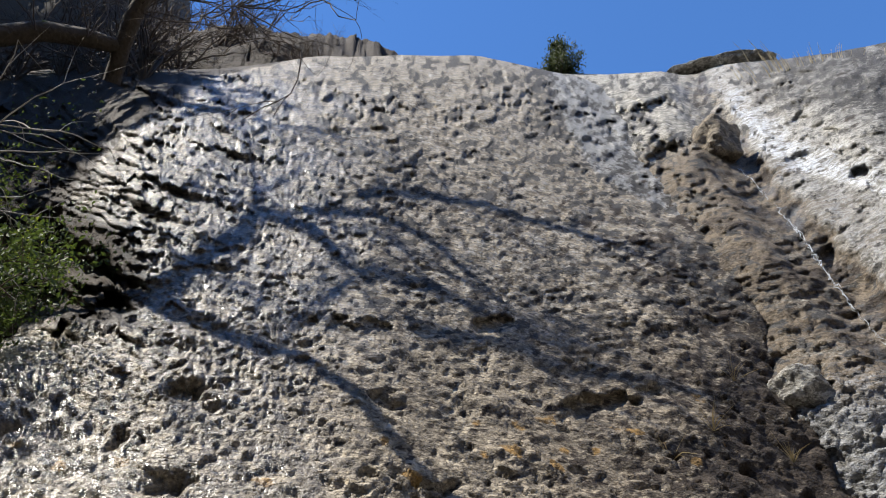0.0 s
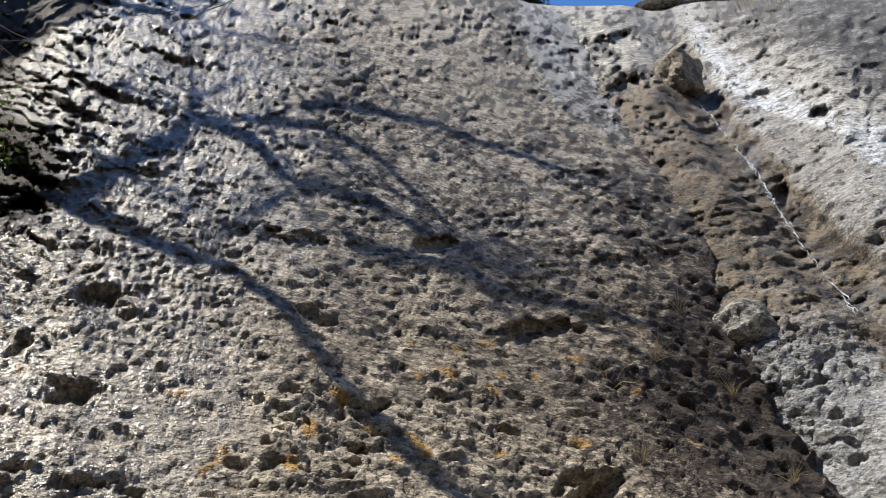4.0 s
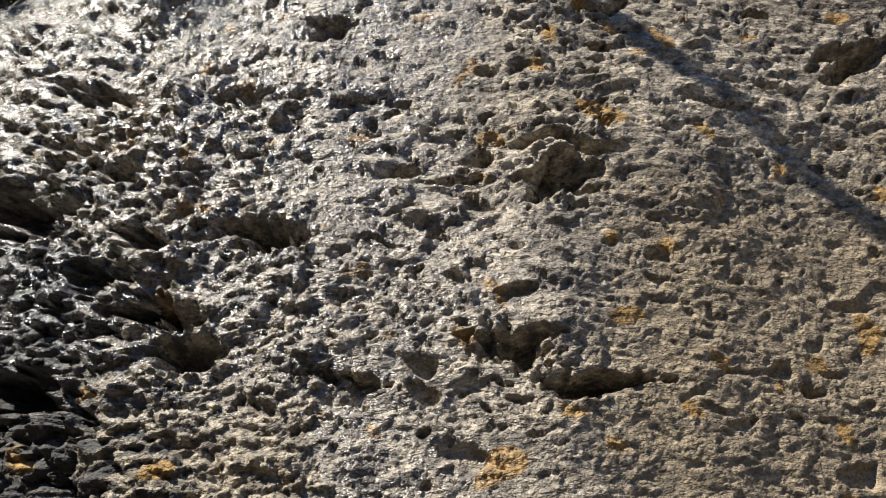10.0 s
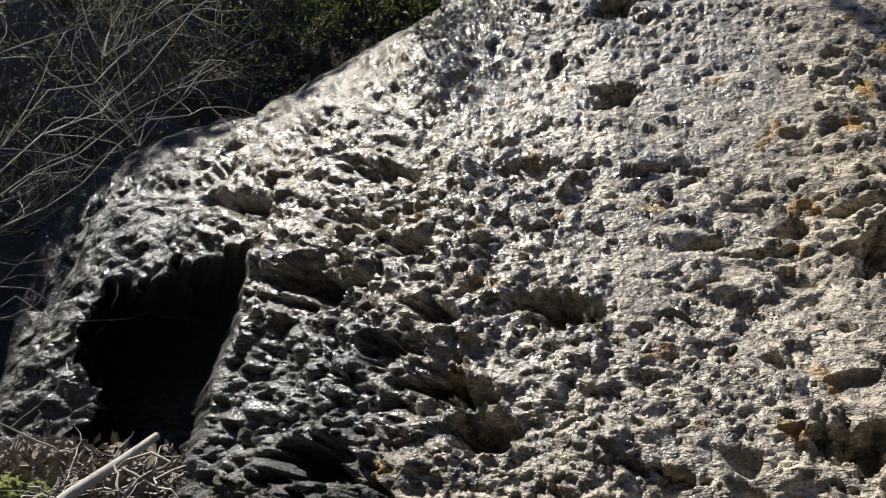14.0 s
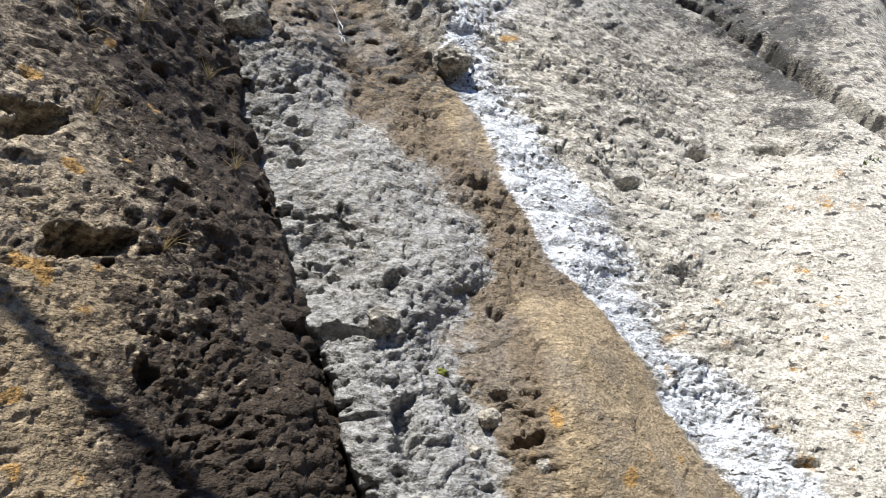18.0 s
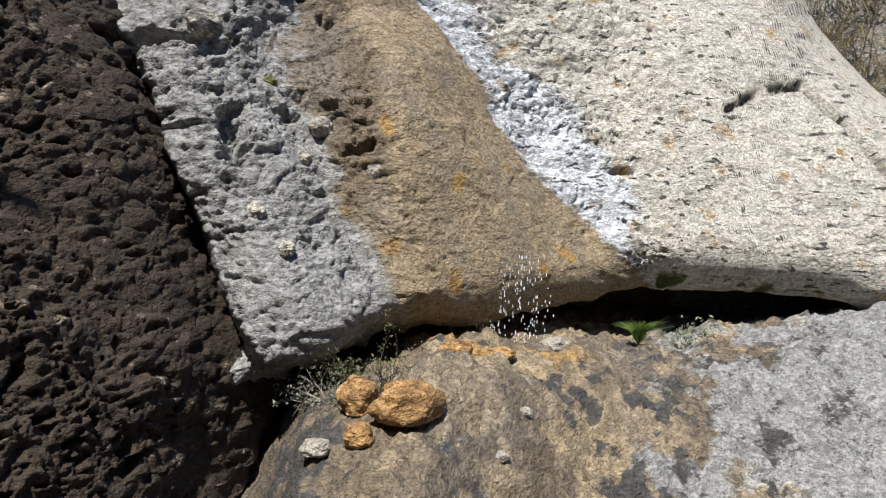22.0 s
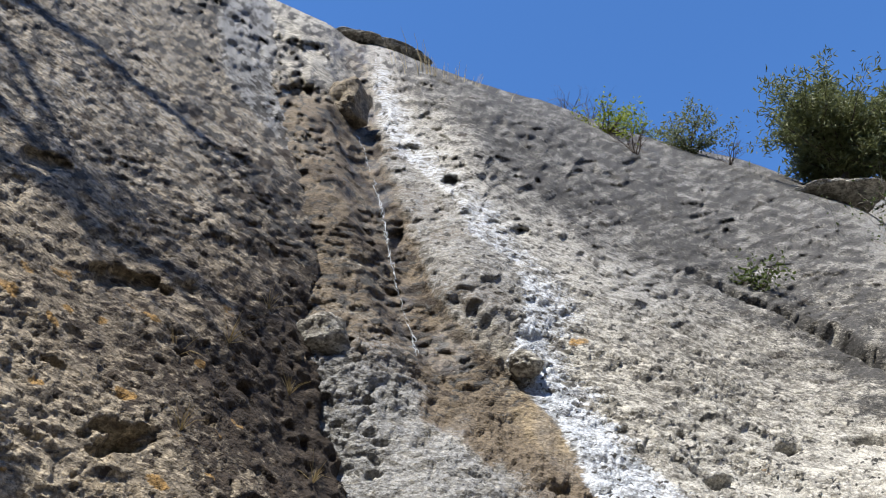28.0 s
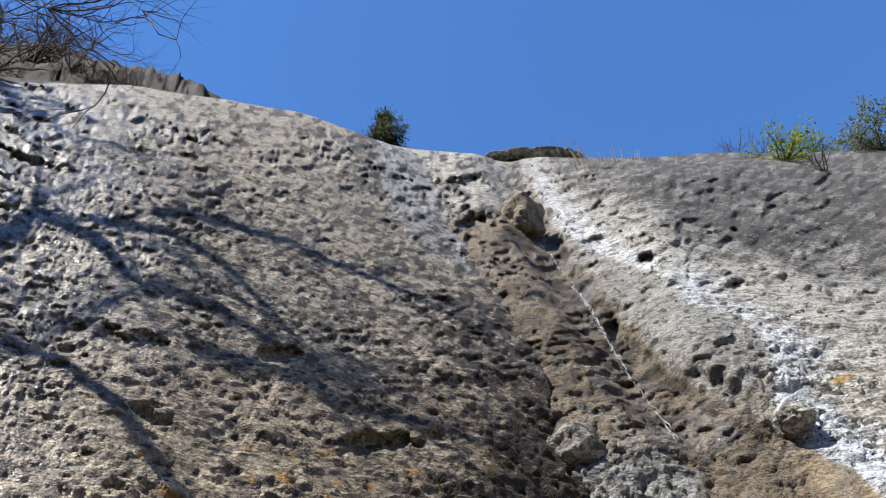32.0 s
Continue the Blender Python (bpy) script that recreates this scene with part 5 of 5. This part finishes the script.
# unseen trees added beyond the left bank, whose crowns keep it in shade
for k, (x, y, z, h, w) in enumerate(((-8.6, 4.0, 7.4, 9.0, 1.7), (-10.2, 3.7, 5.6, 7.8, 1.6), (-8.9, 5.8, 7.5, 8.5, 1.8), (-11.8, 3.2, 5.5, 6.5, 1.6))):
    base = np.array((x, y, z))
    ob = thing("bank_shade_tree", base, "unseen leafy tree added to shade the bank", "tree", "bank trees")
    part("trunk", tubes("trunk", [(np.array([base - (0, 0, 1.5), base + (0.1, 0, h * 0.4), base + (0, 0.1, h)]), [0.16, 0.12, 0.03])], base, 8), M_BARK, ob)
    boughs = []
    for _ in range(20):
        grow(rng, base + (0, 0, h * rng.uniform(0.5, 1)), rng.normal(size=3) * (1, 1, 0.4), w * 0.8, 0.04, 2, 0.7, 0.3, 3, 0.2, boughs)
    part("boughs", tubes("boughs", boughs, base, 4), M_BARK, ob)
    part("crown", foliage("crown", along(boughs, 30, rng, 0.03, 0.15), base, 0.22, rng, 0.7), M_GREEN, ob)
n = 5000
az_ = rng.uniform(-68, -34, n)
el_ = np.interp(az_, [-68, -60, -57, -52, -46, -39.5, -34], [0, 8, 14, 20.5, 23, 27, 30.5]) + rng.uniform(-1, 16, n)
pts = np.array([at(a, e, d) for a, e, d in zip(az_, el_, rng.uniform(6.6, 8.4, n))]) + rng.normal(size=(n, 3)) * 0.1
under = tagged(new("undergrowth", foliage("undergrowth", pts, np.zeros(3), 0.035, rng, 0.5)), "dark undergrowth of small leaves on the shaded bank", "undergrowth", kind="stuff")
under.data.materials.append(M_GREEN)

# ---- drift of sticks and leaves under the lobe ----
log = thing("drift_log", at(-52, 0.2, 4.6), "barkless grey drift log on the leaf litter", "log")
p = np.array(log.location)
part("log", tubes("log", [(np.array([at(-57.0, -4.3, 3.9), at(-53.5, -1.0, 4.05), at(-51.0, 1.0, 4.2), at(-49.2, 2.6, 4.35)]), [0.025, 0.024, 0.022, 0.018])], p, 10), M_TWIG, log)
lines = []
for _ in range(45):
    q = at(rng.uniform(-59, -47.5), rng.uniform(-4, 1.5), rng.uniform(4.0, 4.5))
    grow(rng, q, rng.normal(size=3) * (1, 1, 0.5), rng.uniform(0.12, 0.4), 0.006, 1, 0.9, 0.6, 2, 0, lines)
ob = thing("stick_pile", at(-52, -0.5, 4.6), "pile of broken grey sticks washed under the lobe", "sticks")
tagged(part("driftwood", tubes("driftwood", lines, np.array(ob.location), 4), M_TWIG, ob), kind="stuff")
n = 5000
az_, el_ = rng.uniform(-62, -44, n), rng.uniform(-5, 1.0, n) + 1.2 * rng.uniform(0, 1, n)
pts = np.array([at(a, e, d) for a, e, d in zip(az_, el_, rng.uniform(4.35, 4.9, n))])
g = GRIDS["ground"]
far = np.hypot(g[:, 0], g[:, 1])
g = g[(bearing(g)[0] > -76) & (bearing(g)[0] < -38) & (far > 2.4) & (far < 6.5)]
pts = np.concatenate([pts, g[rng.integers(0, len(g), 9000)] + rng.normal(size=(9000, 3)) * (0.05, 0.05, 0.012) + (0, 0, 0.015)])
litter = tagged(new("leaf_litter", foliage("leaf_litter", pts, np.zeros(3), 0.06, rng, 0.55)), "grey-brown dead leaves heaped under the lobe", "leaves", kind="stuff")
litter.data.materials.append(M_DEADLEAF)
for a, e, sz in ((-56.2, -1.2, 0.1), (-54.6, -2.0, 0.09)):
    rock("mossy_stone", (sz * 1.6, sz, sz * 0.8), 61, M_MOSS, "stone covered in yellow-green moss in the leaf litter", "stone", at(a, e, 4.4), 30, 0.25)
for a, e, sz in ((-57.5, -3.4, 0.14), (-53, -3.8, 0.1), (-49.5, -3.6, 0.1)):
    rock("drift_stone", (sz * 1.4, sz, sz * 0.7), 67, M_PALESTONE, "pale stone among leaf litter", "stone", at(a, e, 4.35), 50, 0.25)

# ---- water ----
M_WATER, nt, bs = material("water")
bs.inputs["Base Color"].default_value = (0.9, 0.95, 1.0, 1)
bs.inputs["Transmission Weight"].default_value, bs.inputs["Roughness"].default_value, bs.inputs["IOR"].default_value = 0.45, 0.05, 1.33
fall = thing("trickle", on("slab", 25.8, 41.6), "thin white trickle running down the tufa channel", "water")
p = np.array(fall.location)
mid = [on("slab", a, e) for a, e in ((25.7, 42.2), (26.3, 41.2), (27.0, 40.2), (27.7, 39.0), (28.3, 37.6), (28.9, 36.2), (29.1, 35.0), (29.7, 33.4), (30.3, 31.6), (31.0, 29.8), (31.8, 28))]
mid = np.array(mid)
tt = np.linspace(0, len(mid) - 1, 90)
for k in range(3):
    line = np.stack([np.interp(tt, range(len(mid)), mid[:, c]) for c in range(3)], 1) + rng.normal(size=(90, 3)) * 0.012 + rng.normal(size=3) * 0.012
    line = line - line / np.linalg.norm(line, axis=1, keepdims=True) * 0.05
    part("strand", tubes("strand", [(line, 0.0045 * rng.uniform(0, 1, 90) ** 3 + 0.0003)], p, 5), M_WATER, fall)
drip = thing("drips", at(54.5, -5.5, 4.5), "drops and threads of water falling from the tufa lip", "water")
p = np.array(drip.location)
lines = []
for k in range(300):
    a = rng.choice([51.6, 53.0, 54.1, 54.6, 55.6, 56.6, 57.2, 58.0]) + rng.normal() * 0.5
    z = rng.uniform(-0.82, -0.36)
    q = np.array([math.sin(radians(a)) * 4.42, math.cos(radians(a)) * 4.42, EYE_H + z])
    lines.append((np.array([q, q + (0, 0, rng.uniform(0.006, 0.022))]), [0.003, 0.0016]))
tagged(part("drop_shower", tubes("drop_shower", lines, p, 4), M_WATER, drip), kind="stuff")

# ---- dry grass on the rocky hillside ----
g = GRIDS["bank_right"]
ga, ge = bearing(g)
g = g[(ga > 68) & (ga < 84) & (ge > 2) & (ge < 30)]
lines = []
for q in g[rng.integers(0, len(g), 700)]:
    for x, y, z in rng.normal(size=(5, 3)) * 0.12:
        lines.append((np.array([q + (x * 0.4, y * 0.4, -0.03), q + (x, y, 0.16), q + (x * 2.0, y * 2.0, 0.26 + z)]), [0.006, 0.004, 0.002]))
slope = tagged(new("slope_grass", tubes("slope_grass", lines, np.zeros(3), 3)), "dry yellow grass on the rocky hillside", "grass", kind="stuff")
slope.data.materials.append(M_STRAW)
